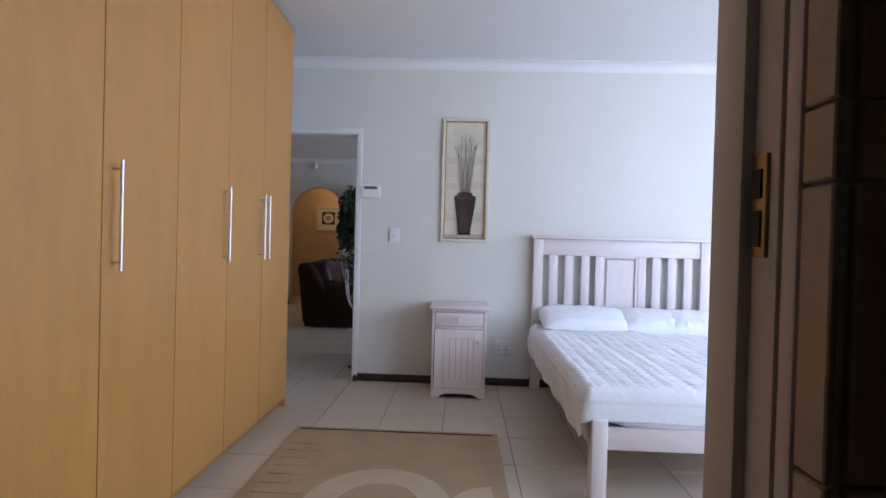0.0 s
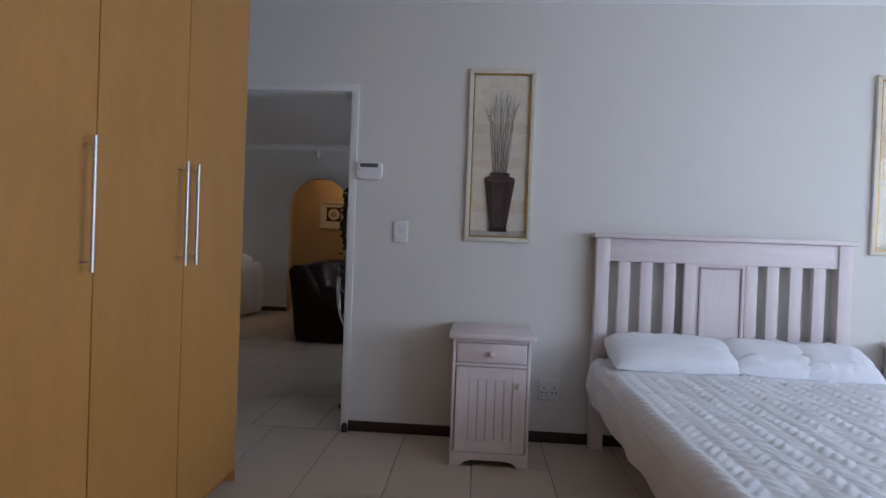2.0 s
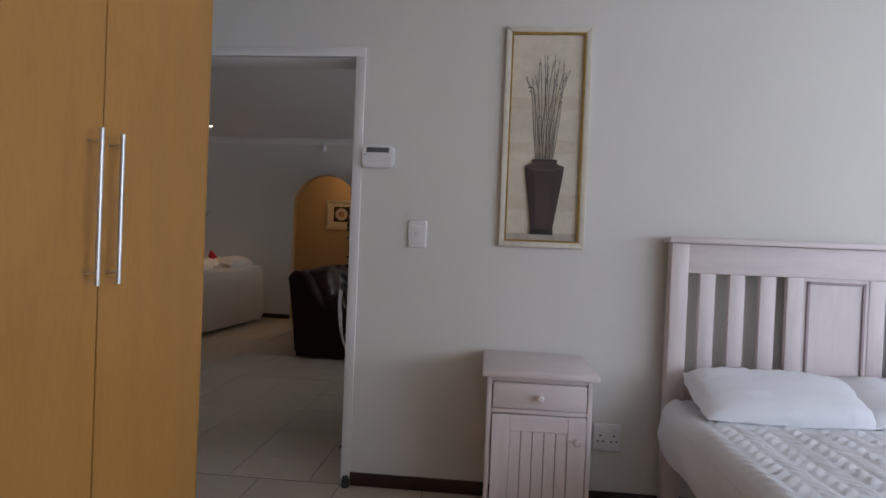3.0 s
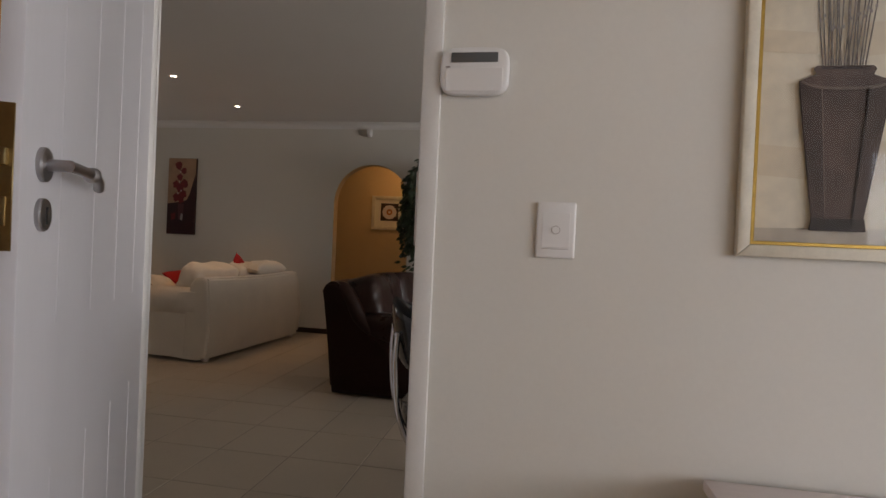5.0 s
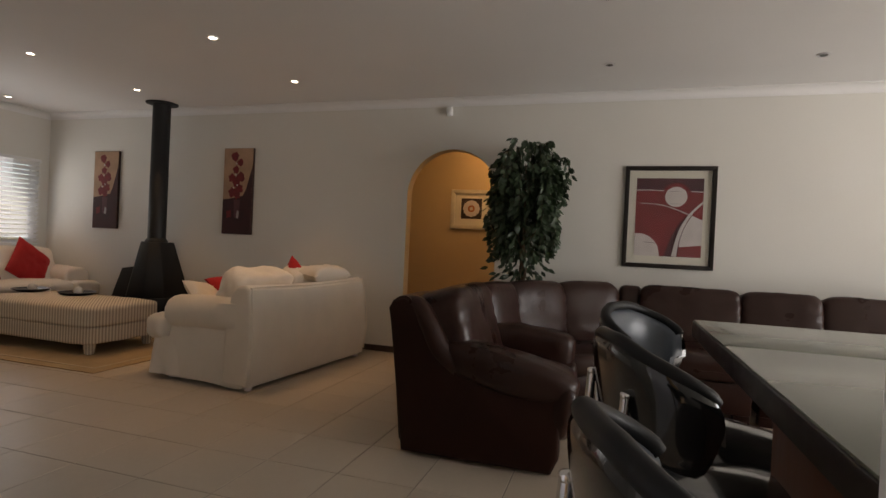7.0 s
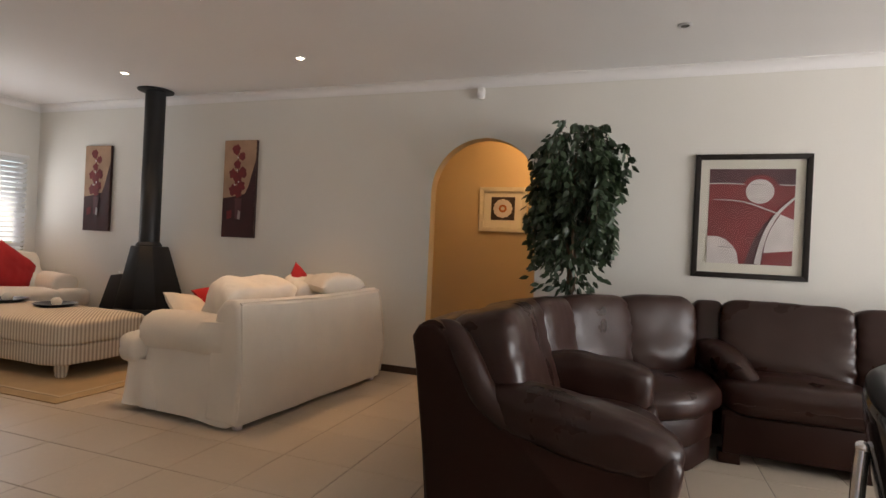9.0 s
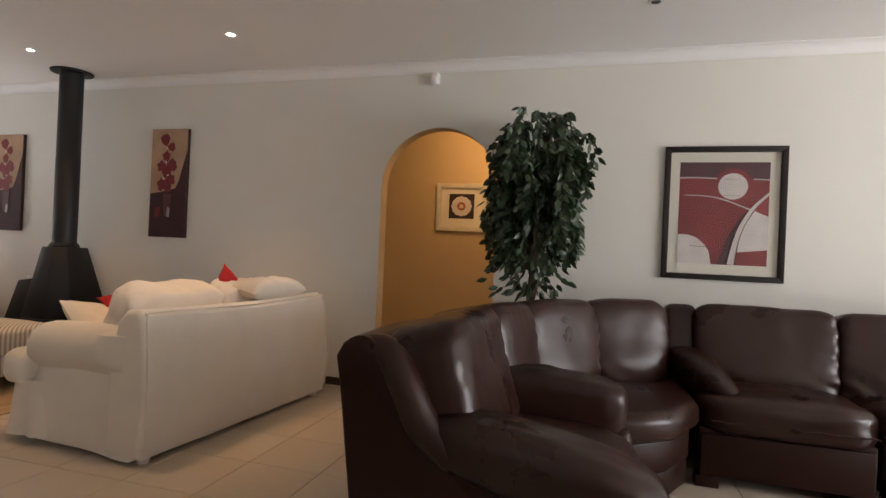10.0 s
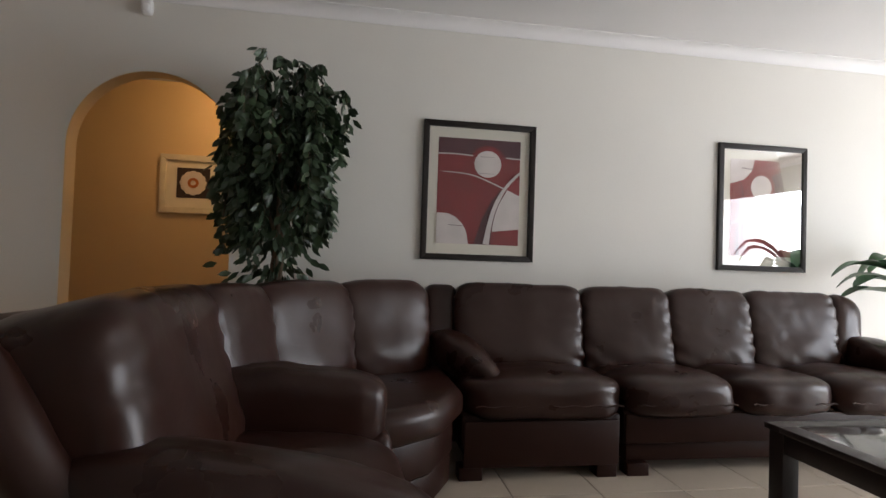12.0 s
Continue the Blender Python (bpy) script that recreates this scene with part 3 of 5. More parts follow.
            part("handle_post", tube([(-1.199, y, z), (-1.166, y, z)], 0.0045, 8), "steel", d, "", inv)

# ---- bed ----
BX, BXR = 0.565, 1.975
bed = thing("double_bed", pose(1.27, 3.4, 0), "whitewashed pine double bed with slatted headboard", "bed")
inv = bed.matrix_world.inverted()
for x in (BX + 0.005, BXR - 0.08):
    part("headboard_post", box(x, x + 0.075, 4.375, 4.435, 0, 1.215, 0.004), "white_wood", bed, "", inv)
part("headboard_cap", box(BX - 0.012, BXR + 0.012, 4.352, 4.445, 1.216, 1.242, 0.006), "white_wood_h", bed, "", inv)
part("top_rail", box(BX + 0.08, BXR - 0.08, 4.387, 4.425, 1.085, 1.215, 0.003), "white_wood_h", bed, "", inv)
part("lower_rail", box(BX + 0.08, BXR - 0.08, 4.387, 4.425, 0.50, 0.60, 0.003), "white_wood_h", bed, "", inv)
part("panel", box(1.135, 1.405, 4.396, 4.416, 0.60, 1.085), "white_wood", bed, "", inv)
bm = bmesh.new()
for a in ((1.150, 1.162, 0.61, 1.07), (1.378, 1.390, 0.61, 1.07)):
    box(a[0], a[1], 4.388, 4.396, a[2], a[3], 0.002, 1, bm)
box(1.150, 1.390, 4.388, 4.396, 1.058, 1.07, 0.002, 1, bm)
part("panel_moulding", bm, "groove", bed, "", inv)
for x in (0.700, 0.825, 0.955, 1.068, 1.405, 1.520, 1.645, 1.770):
    part("headboard_slat", box(x, x + 0.066, 4.392, 4.418, 0.60, 1.085, 0.003), "white_wood", bed, "", inv)
for x in (BX + 0.03, BXR - 0.105):
    part("foot_post", box(x, x + 0.07, 2.415, 2.485, 0, 0.392, 0.005), "white_wood", bed, "", inv)
    part("side_rail", box(x + 0.015, x + 0.045, 2.485, 4.376, 0.235, 0.365, 0.004), "white_wood_h", bed, "", inv)
part("foot_rail", box(BX + 0.10, BXR - 0.105, 2.43, 2.465, 0.255, 0.355, 0.004), "white_wood_h", bed, "", inv)
part("slat_base", box(BX + 0.08, BXR - 0.11, 2.49, 4.37, 0.30, 0.33), "white_wood", bed, "", inv)

# mattress with a quilted cover that hangs over its edges
mat_ob = thing("mattress", pose(1.27, 3.4, 0.331), "mattress under a white quilted cover with chevron stitching", "mattress")
inv = mat_ob.matrix_world.inverted()
part("core", soft((1.27, 3.39, 0.425), (1.36, 1.90, 0.18), 9, 8), "linen", mat_ob, "", inv)
bm = bmesh.new()
X0, X1, Y0, Y1, TOP, RAD = BX - 0.012, BXR + 0.012, 2.440, 4.345, 0.528, 0.05
STEP = 0.0095
NX, NY = int((X1 - X0 + 0.42) / STEP), int((Y1 - Y0 + 0.16) / STEP)
rows = []
for j in range(NY + 1):
    row = []
    for i in range(NX + 1):
        # place on the flat sheet, then bent down over the mattress edges
        p, q = X0 - 0.21 + i * STEP, Y0 - 0.16 + j * STEP
        ox = max(X0 + RAD - p, p - X1 + RAD, 0)
        oy = max(Y0 + RAD - q, 0)
        sx = -1 if p < 1.27 else 1
        over = math.hypot(ox, oy)
        hang = 0.175 + 0.09 * min(1, ox / (over + 1e-6)) * (1 if ox > oy else 0.2) + 0.012 * noise.noise(Vector((p * 4, q * 4, 5)))
        over = min(over, hang)
        ang = min(over / RAD, math.pi / 2)
        out = RAD * math.sin(ang)
        fall = RAD * (1 - math.cos(ang)) + max(0, over - RAD * math.pi / 2)
        dx, dy = (ox / math.hypot(ox, oy), oy / math.hypot(ox, oy)) if over > 0 else (0, 0)
        x = min(max(p, X0 + RAD), X1 - RAD) + sx * dx * out
        y = max(q, Y0 + RAD) - dy * out
        side = min(1, fall / 0.08)
        # the hanging sheet bellies out and has slanting pulls
        run = y if ox > oy else x
        pull = 0.013 * noise.noise(Vector((run * 3.2 + fall * 5, fall * 6, 2))) + 0.010 * math.sin(run * 17 + fall * 22 + 3 * noise.noise(Vector((run * 2, fall * 3, 9)))) * min(1, fall / 0.15)
        belly = side * (0.020 * math.sin(min(1, fall / 0.24) * math.pi) + pull * 0.7)
        x += sx * dx * belly
        y -= dy * belly * 0.35
        r = (p / 0.125) % 1
        zig = abs(r - 0.5) * 2
        leaf_h = abs(math.sin(math.pi * (q / 0.050 + zig * 1.35 + 0.25 * noise.noise(Vector((p * 6, q * 6, 1)))))) ** 0.65
        h = 0.0095 * leaf_h * (0.35 + 0.65 * min(1, (1 - abs(2 * zig - 1)) * 2.2)) * (0.75 + 0.5 * noise.noise(Vector((p * 8, q * 8, 4))))
        h = h * max(0, 1 - over / (0.10 if ox > oy else 0.22)) + 0.009 * noise.noise(Vector((x * 3, y * 3, 0))) * (1 - side) + 0.004 * noise.noise(Vector((x * 14, y * 9, 3))) * (1 - side)
        seam = 0.005 * math.exp(-((fall - 0.055) / 0.006) ** 2)
        row.append(bm.verts.new((x + sx * dx * seam, y - dy * seam, TOP - fall + h)))
    rows.append(row)
for a, b in zip(rows, rows[1:]):
    for i in range(NX):
        f = (a[i], a[i + 1], b[i + 1], b[i])
        bm.faces.new(f)
bmesh.ops.remove_doubles(bm, verts=bm.verts, dist=0.0004)
part("quilted_cover", bm, "linen", mat_ob, "white quilted cover with chevron stitching", inv)


def pillow(name, m, size, material, label, seed=1):
    """A stuffed cushion of two sheets that meet in a seam, with drawn-out corners."""
    bm = bmesh.new()
    n = 22
    top, bot = [], []
    for j in range(n + 1):
        for i in range(n + 1):
            u, v = 2 * i / n - 1, 2 * j / n - 1
            x = size[0] / 2 * u * (1 - 0.07 * (1 - v * v))
            y = size[1] / 2 * v * (1 - 0.07 * (1 - u * u))
            h = size[2] / 2 * max(0, (1 - u ** 4) * (1 - v ** 4)) ** 0.55
            q = Vector((u * 3 + seed, v * 3, seed * 2))
            if name == "pillow":
                x, y = size[0] / 2 * u * math.sqrt(1 - 0.10 * v * v), size[1] / 2 * v * math.sqrt(1 - 0.12 * u * u)
                h *= 1 + 0.10 * noise.noise(q * 0.7)
                pucker = noise.noise(Vector((u * 9 + seed, v * 1.5, 3))) * abs(v) + noise.noise(Vector((u * 1.5, v * 7 + seed, 6))) * abs(u)
                h += 0.020 * pucker * (1 - max(abs(u), abs(v)) ** 6)
            else:
                h *= 1 + 0.14 * noise.noise(q) + 0.10 * noise.noise(q * 2.7)
            edge = i in (0, n) or j in (0, n)
            t = bm.verts.new((x, y, h if not edge else 0.012 * noise.noise(q)))
            top.append(t)
            bot.append(t if edge else bm.verts.new((x, y, -h * 0.9)))
    for sheet_, flip in ((top, 1), (bot, -1)):
        for j in range(n):
            for i in range(n):
                k = j * (n + 1) + i
                f = (sheet_[k], sheet_[k + 1], sheet_[k + n + 2], sheet_[k + n + 1])
                bm.faces.new(f[::flip])
    ob = new(name, finish(name, bm, material))
    ob.matrix_world = m
    return tagged(ob, label, "pillow" if name == "pillow" else "cushion")


pillow("pillow", pose(0.945, 4.20, 0.600, 24, 0, 2), (0.68, 0.31, 0.14), "linen", "soft white bed pillow lying flat at the headboard", 1)
pillow("pillow", pose(1.46, 4.21, 0.596, 23, 1, -1), (0.50, 0.31, 0.13), "linen", "soft white bed pillow overlapping its neighbour", 2)
pillow("pillow", pose(1.745, 4.19, 0.594, 23, 0, -4), (0.42, 0.31, 0.135), "linen", "soft white bed pillow at the bed's window side", 3)


def bedside(m, label):
    ob = thing("bedside_cabinet", m, label, "nightstand", "bedside cabinets")
    w, d, h = 0.405, 0.39, 0.688
    part("top", box(-w / 2 - 0.022, w / 2 + 0.022, -0.025, d, h - 0.026, h, 0.006), "white_wood_h", ob)
    for s in (-1, 1):
        x = s * (w / 2 - 0.009)
        part("side", box(x - 0.009, x + 0.009, 0.0, d, 0.0, h - 0.027, 0.002), "white_wood", ob)
    part("back", box(-w / 2 + 0.018, w / 2 - 0.018, d - 0.012, d, 0.07, h - 0.027), "white_wood", ob)
    part("top_strip", box(-w / 2 + 0.018, w / 2 - 0.018, 0.003, 0.02, h - 0.045, h - 0.028, 0.001), "white_wood_h", ob)
    dr = part("drawer", box(-w / 2 + 0.022, w / 2 - 0.022, -0.006, 0.016, h - 0.148, h - 0.048, 0.004), "white_wood_h", ob)
    part("knob", lathe([(0.006, 0), (0.006, 0.010), (0.014, 0.016), (0.016, 0.024), (0.010, 0.031)], 14), "white_wood", dr, "turned wooden knob")
    bpy.context.view_layer.update()
    k = dr.children[0]
    k.matrix_local = pose(0, -0.006, h - 0.098, 90)
    part("mid_strip", box(-w / 2 + 0.018, w / 2 - 0.018, 0.003, 0.02, h - 0.168, h - 0.152, 0.001), "white_wood_h", ob)
    dz0, dz1 = 0.075, h - 0.172
    door = part("cabinet_door", box(-w / 2 + 0.022, w / 2 - 0.022, 0.0, 0.016, dz0, dz1, 0.001), "white_wood", ob)
    fx = w / 2 - 0.022
    for nm, b in (("stile", (-fx, -fx + 0.068, -0.008, 0.0, dz0, dz1)), ("stile", (fx - 0.068, fx, -0.008, 0.0, dz0, dz1)), ("rail", (-fx + 0.068, fx - 0.068, -0.008, 0.0, dz1 - 0.062, dz1)), ("rail", (-fx + 0.068, fx - 0.068, -0.008, 0.0, dz0, dz0 + 0.062))):
        part(nm, box(*b, 0.002, 1), "white_wood" if nm == "stile" else "white_wood_h", door)
    n = 5
    bw = (2 * fx - 0.136) / n
    for i in range(n):
        x = -fx + 0.068 + i * bw
        part("tongue_board", box(x + 0.0022, x + bw - 0.0022, -0.0035, 0.0005, dz0 + 0.062, dz1 - 0.062, 0.0012, 1), "white_wood", door)
    part("groove_back", box(-fx + 0.068, fx - 0.068, -0.0012, -0.0004, dz0 + 0.062, dz1 - 0.062), "groove", door)
    part("knob", lathe([(0.006, 0), (0.006, 0.010), (0.014, 0.016), (0.016, 0.024), (0.010, 0.031)], 14), "white_wood", door, "turned wooden knob").matrix_local = pose(fx - 0.034, -0.008, dz1 - 0.085, 90)
    pts = [(-w / 2, 0.0), (-w / 2 + 0.055, 0.0), (-w / 2 + 0.075, 0.022), (-w / 2 + 0.11, 0.034), (w / 2 - 0.11, 0.034), (w / 2 - 0.075, 0.022), (w / 2 - 0.055, 0.0), (w / 2, 0.0), (w / 2, 0.072), (-w / 2, 0.072)]
    part("shaped_plinth", prism(pts, "y", -0.008, 0.008, 0.002, 1), "white_wood_h", ob)
    return ob


bedside(pose(-0.012, 4.045, 0), "whitewashed pine bedside cabinet with drawer and grooved door")
bedside(pose(2.40, 4.045, 0), "whitewashed pine bedside cabinet beyond the double bed")

# ---- brown leather corner sofa ----
sofa = thing("leather_corner_sofa", pose(-0.4, 8.4, 0), "dark brown leather corner sofa with recliner and padded arms", "sofa")
sinv = sofa.matrix_world.inverted()


def sp(name, bm, material="leather", label=""):
    return part(name, bm, material, sofa, label, sinv)


# single seat that faces east
sp("base", box(-2.06, -1.30, 7.10, 7.95, 0.05, 0.30, 0.02), "leather_shaded")
side = [(-2.065, 0.02), (-1.27, 0.02), (-1.235, 0.10), (-1.235, 0.40), (-1.30, 0.455), (-1.62, 0.50), (-1.80, 0.535), (-1.90, 0.60), (-1.97, 0.71), (-2.02, 0.80), (-2.08, 0.835), (-2.145, 0.825), (-2.17, 0.78), (-2.155, 0.70)]
# end panel in the darker copy, which has the shade painted in
sp("end_panel", prism(side, "y", 7.035, 7.13, 0.018, 3), "leather_shaded", "flat leather end panel")
sp("front_panel", box(-1.32, -1.265, 7.12, 7.88, 0.03, 0.29, 0.015), "leather_shaded")
prof = [(0.0, 0.06), (-0.10, 0.06), (-0.13, 0.35), (-0.165, 0.69), (-0.155, 0.74), (-0.11, 0.775), (-0.04, 0.785), (0.02, 0.76), (0.06, 0.69), (0.10, 0.40), (0.10, 0.06)]
BACK = [(-2.0, 7.10), (-2.0, 7.45), (-1.995, 7.88), (-1.93, 8.22), (-1.78, 8.56), (-1.52, 8.86), (-1.20, 9.06), (-0.90, 9.14)]
arc = curve([(p[0], p[1], 0) for p in BACK], 5)
sp("back_frame", sweep(arc[:11], prof))
sp("corner_back_frame", sweep(arc[10:], prof))
sp("back_roll", tube(curve([(-2.085, 7.045, 0.785), (-2.085, 7.4, 0.785), (-2.075, 7.75, 0.765), (-2.06, 7.95, 0.74)]), 0.066, 16))
sp("back_wing", tube(curve([(-2.10, 7.095, 0.785), (-2.02, 7.095, 0.79), (-1.945, 7.080, 0.70), (-1.875, 7.075, 0.58), (-1.77, 7.08, 0.49)], 6), 0.058, 16), label="padded roll from the back down to the arm")
sp("seat_cushion", soft((-1.56, 7.515, 0.355), (0.72, 0.62, 0.20), 5, 12, (0, 2, 0), 0.008, 1, -0.02))
sp("back_cushion", soft((-1.865, 7.490, 0.615), (0.30, 0.80, 0.56), 5.5, 24, (0, -14, 0), 0.006, 2, belly=(1, 0)))
sp("armrest", soft((-1.52, 7.14, 0.49), (0.74, 0.27, 0.215), 3.0, 18, (0, 11, 0), 0.008, 3), label="padded leather arm sloping to the front")
sp("arm_front", soft((-1.235, 7.15, 0.33), (0.13, 0.23, 0.30), 3.0, 12, (0, 8, 0), 0.016, 4))
bm = soft((0, 0, 0), (0.66, 0.25, 0.26), 4.2, 24, (0, 0, 0), 0.006, 5)
for v in bm.verts:
    t = min(1, max(0, (v.co.x + 0.35) / 0.7))
    v.co.z += 0.005 * math.sin(v.co.x * 34 + v.co.z * 22) * math.exp(-((t - 0.35) / 0.3) ** 2) - 0.015 * t * t
bmesh.ops.transform(bm, matrix=pose(-1.56, 7.915, 0.50, 0, 2, 0), verts=bm.verts)
sp("armrest", bm, label="padded leather arm between the seats")
sp("arm_front", soft((-1.27, 7.90, 0.25), (0.12, 0.20, 0.34), 4, 10, (0, 0, 0), 0.012, 6))
# corner seat with fluted back
corner = [(-1.98, 7.99), (-1.32, 7.99), (-1.22, 8.02), (-1.03, 8.17), (-0.90, 8.42), (-0.88, 9.10), (-1.25, 8.98), (-1.55, 8.78), (-1.80, 8.48)]
sp("corner_base", prism(corner, "z", 0.15, 0.30, 0.015), "leather_shaded")
sp("corner_plinth", prism([(x * 0.985 - 0.022, y * 0.99 + 0.085) for x, y in corner], "z", 0.02, 0.15, 0.01), "leather_shaded")
bm = prism([(-1.93, 8.0), (-1.30, 7.98), (-1.17, 8.00), (-0.99, 8.13), (-0.86, 8.40), (-0.87, 8.92), (-1.25, 8.90), (-1.55, 8.70), (-1.78, 8.40)], "z", 0.30, 0.445, 0.055, 5)
sp("corner_seat_cushion", bm)
for (x, y, w, a), s in zip(((-1.815, 8.06, 0.40, 72), (-1.60, 8.48, 0.56, 51), (-1.23, 8.83, 0.52, 27)), (7, 8, 9)):
    sp("fluted_back_cushion", soft((x, y, 0.622), ((w + 0.05) * 0.88, 0.27, 0.53), 4.6, 22, (-12, 0, a), 0.005, s, taper=-0.15, belly=(0, -1)))
# recliner that faces south
sp("recliner_side", soft((-0.875, 9.06, 0.605), (0.20, 0.22, 0.52), 5, 12, (-11, 0, 4)))
sp("recliner_base", box(-0.85, -0.075, 8.46, 9.16, 0.15, 0.30, 0.016), "leather_shaded")
sp("footrest_panel", box(-0.84, -0.085, 8.445, 8.47, 0.06, 0.275, 0.012), "leather_shaded")
sp("recliner_plinth", box(-0.80, -0.12, 8.50, 9.10, 0.05, 0.15, 0.01), "leather_shaded")
sp("seat_cushion", soft((-0.45, 8.72, 0.358), (0.79, 0.66, 0.205), 4.6, 16, (-3, 0, 0), 0.010, 10, -0.02))
sp("back_cushion", soft((-0.44, 9.02, 0.612), (0.74, 0.26, 0.53), 8.0, 26, (-11, 0, 0), 0.005, 11, belly=(0, -1)))
bm = soft((0, 0, 0), (0.22, 0.62, 0.21), 2.7, 24, (0, 0, 0), 0.008, 12)
for v in bm.verts:
    t = min(1, max(0, (0.31 - v.co.y) / 0.62))
    pucker = math.exp(-((v.co.x - 0.075) / 0.03) ** 2) * min(1, 2.2 * t)
    v.co.x *= 1 - 0.62 * t ** 2.2
    v.co.z = v.co.z * (1 - 0.60 * t ** 2.0) - 0.11 * t ** 1.7 + 0.006 * math.sin(v.co.y * 150) * pucker
bmesh.ops.transform(bm, matrix=pose(-0.775, 8.72, 0.535, 4, 0, 24), verts=bm.verts)
sp("armrest", bm, label="narrow padded arm drooping over the seat")
prof2 = [(0.0, 0.06), (-0.12, 0.06), (-0.14, 0.5), (-0.15, 0.76), (-0.10, 0.80), (0.0, 0.79), (0.06, 0.70), (0.08, 0.40), (0.08, 0.06)]
sp("recliner_back_frame", sweep([(-0.86, 9.16), (-0.07, 9.17)], prof2))
# three seats that face south
sp("bench_base", box(-0.06, 1.66, 8.47, 9.16, 0.15, 0.31, 0.016), "leather_shaded")
sp("bench_front_panel", box(-0.055, 1.655, 8.45, 8.48, 0.155, 0.30, 0.012), "leather_shaded")
sp("bench_plinth", box(-0.03, 1.62, 8.49, 9.10, 0.06, 0.15, 0.01), "leather_shaded")
sp("bench_back_frame", sweep([(-0.06, 9.17), (1.72, 9.17)], prof2))
for k, (x0, x1, b0, b1) in enumerate(((-0.055, 0.535, -0.075, 0.46), (0.535, 1.08, 0.46, 0.975), (1.08, 1.64, 0.975, 1.56))):
    sp("seat_cushion", soft(((x0 + x1) / 2, 8.72, 0.358), (x1 - x0 + 0.01, 0.66, 0.205), 4.6, 16, (-3, 0, 0), 0.010, 13 + k, -0.02))
    sp("back_cushion", soft(((b0 + b1) / 2, 9.01, 0.612), (b1 - b0 + 0.012, 0.26, 0.525), 7.0, 26, (-12, 0, -2), 0.006, 16 + k, belly=(0, -1)))
sp("armrest", soft((1.73, 8.70, 0.485), (0.24, 0.74, 0.21), 3.0, 14, (11, 0, 0), 0.014, 20))
sp("end_panel", box(1.66, 1.80, 8.45, 9.18, 0.03, 0.44, 0.02), "leather_shaded")
sp("end_wing", soft((1.68, 9.06, 0.64), (0.24, 0.26, 0.46), 3.2, 12, (-12, 14, 0), 0.01, 21))
for x0, x1 in ((-0.80, -0.10), (-0.01, 0.49), (0.58, 1.04), (1.13, 1.59)):
    pts = [(x0 + (x1 - x0) * k / 24, 8.394 + 0.003 * math.sin(k * 2.3), 0.352 + 0.004 * math.sin(k * 1.7)) for k in range(25)]
    sp("stitched_seam", tube(pts, 0.0045, 6), label="puckered stitched seam")
for x, y, w in ((-0.80, 8.50, 0.11), (-0.14, 8.50, 0.10), (0.02, 8.50, 0.11), (1.60, 8.52, 0.11), (-0.80, 9.05, 0.1), (0.02, 9.05, 0.1), (1.60, 9.05, 0.1), (-1.05, 8.32, 0.1), (-1.98, 7.25, 0.1), (-1.34, 7.25, 0.1)):
    sp("foot", box(x - w / 2, x + w / 2, y - 0.04, y + 0.05, 0.0, 0.062, 0.004), "leather_shaded")


# ---- cream slipcovered sofas ----
def cream_sofa(m, length, label, cushions):
    ob = thing("slipcovered_sofa", m, label, "sofa", "slipcovered sofas")
    # the back stands along x = 0 and the seat faces -x
    back = [(0.0, 0.035), (0.03, 0.30), (0.015, 0.60), (-0.005, 0.74), (-0.05, 0.775), (-0.13, 0.765), (-0.19, 0.70), (-0.23, 0.45), (-0.24, 0.035)]
    bm = prism(back, "y", 0.002, length - 0.002, 0.03, 4)
    bmesh.ops.subdivide_edges(bm, edges=[e for e in bm.edges if abs(e.verts[0].co.y - e.verts[1].co.y) > 0.5], cuts=10)
    for v in bm.verts:
        v.co.x += 0.012 * noise.noise(v.co * 3)
        v.co.z -= 0.018 * math.sin(math.pi * v.co.y / length) if v.co.z > 0.6 else 0
        # the far top corner is drawn in
        v.co.y -= 0.055 * max(0, (v.co.z - 0.3) / 0.47) ** 1.6 * max(0, v.co.y / length * 2 - 1)
    part("back", bm, "cream", ob)
    part("piping", tube(curve([(0.008, 0.022, 0.08), (0.030, 0.018, 0.35), (0.014, 0.022, 0.60), (-0.002, 0.030, 0.735), (-0.012, 0.10, 0.757), (-0.02, length / 2, 0.742), (-0.012, length - 0.15, 0.757), (-0.002, length - 0.080, 0.735), (0.014, length - 0.049, 0.60), (0.030, length - 0.018, 0.35), (0.008, length - 0.022, 0.08)], 8), 0.0065, 8), "cream", ob)
    part("seat_base", box(-0.86, -0.2, 0.18, length - 0.18, 0.06, 0.30, 0.03), "cream", ob)
    for y in (0.11, length - 0.11):
        q = [(y - 0.10, 0.045), (y - 0.105, 0.30), (y - 0.090, 0.43), (y - 0.115, 0.455), (y - 0.15, 0.50), (y - 0.152, 0.57), (y - 0.12, 0.625), (y - 0.06, 0.655), (y, 0.662), (y + 0.06, 0.655), (y + 0.12, 0.625), (y + 0.152, 0.57), (y + 0.15, 0.50), (y + 0.115, 0.455), (y + 0.09, 0.43), (y + 0.105, 0.30), (y + 0.10, 0.045)]
        bm = prism(q, "x", -0.80, -0.035, 0.03, 4)
        bmesh.ops.subdivide_edges(bm, edges=[e for e in bm.edges if abs(e.verts[0].co.x - e.verts[1].co.x) > 0.5], cuts=14)
        for v in bm.verts:
            # the roll flares out of the sofa's back
            t = min(1, max(0, (v.co.x + 0.34) / 0.26))
            reach = 0.106 + 0.06 * (1 - t) ** 1.5
            v.co.y = y + max(-reach, min(reach, v.co.y - y))
            v.co.y += 0.010 * noise.noise(v.co * 5) * (1 - t)
            if v.co.z < 0.44:
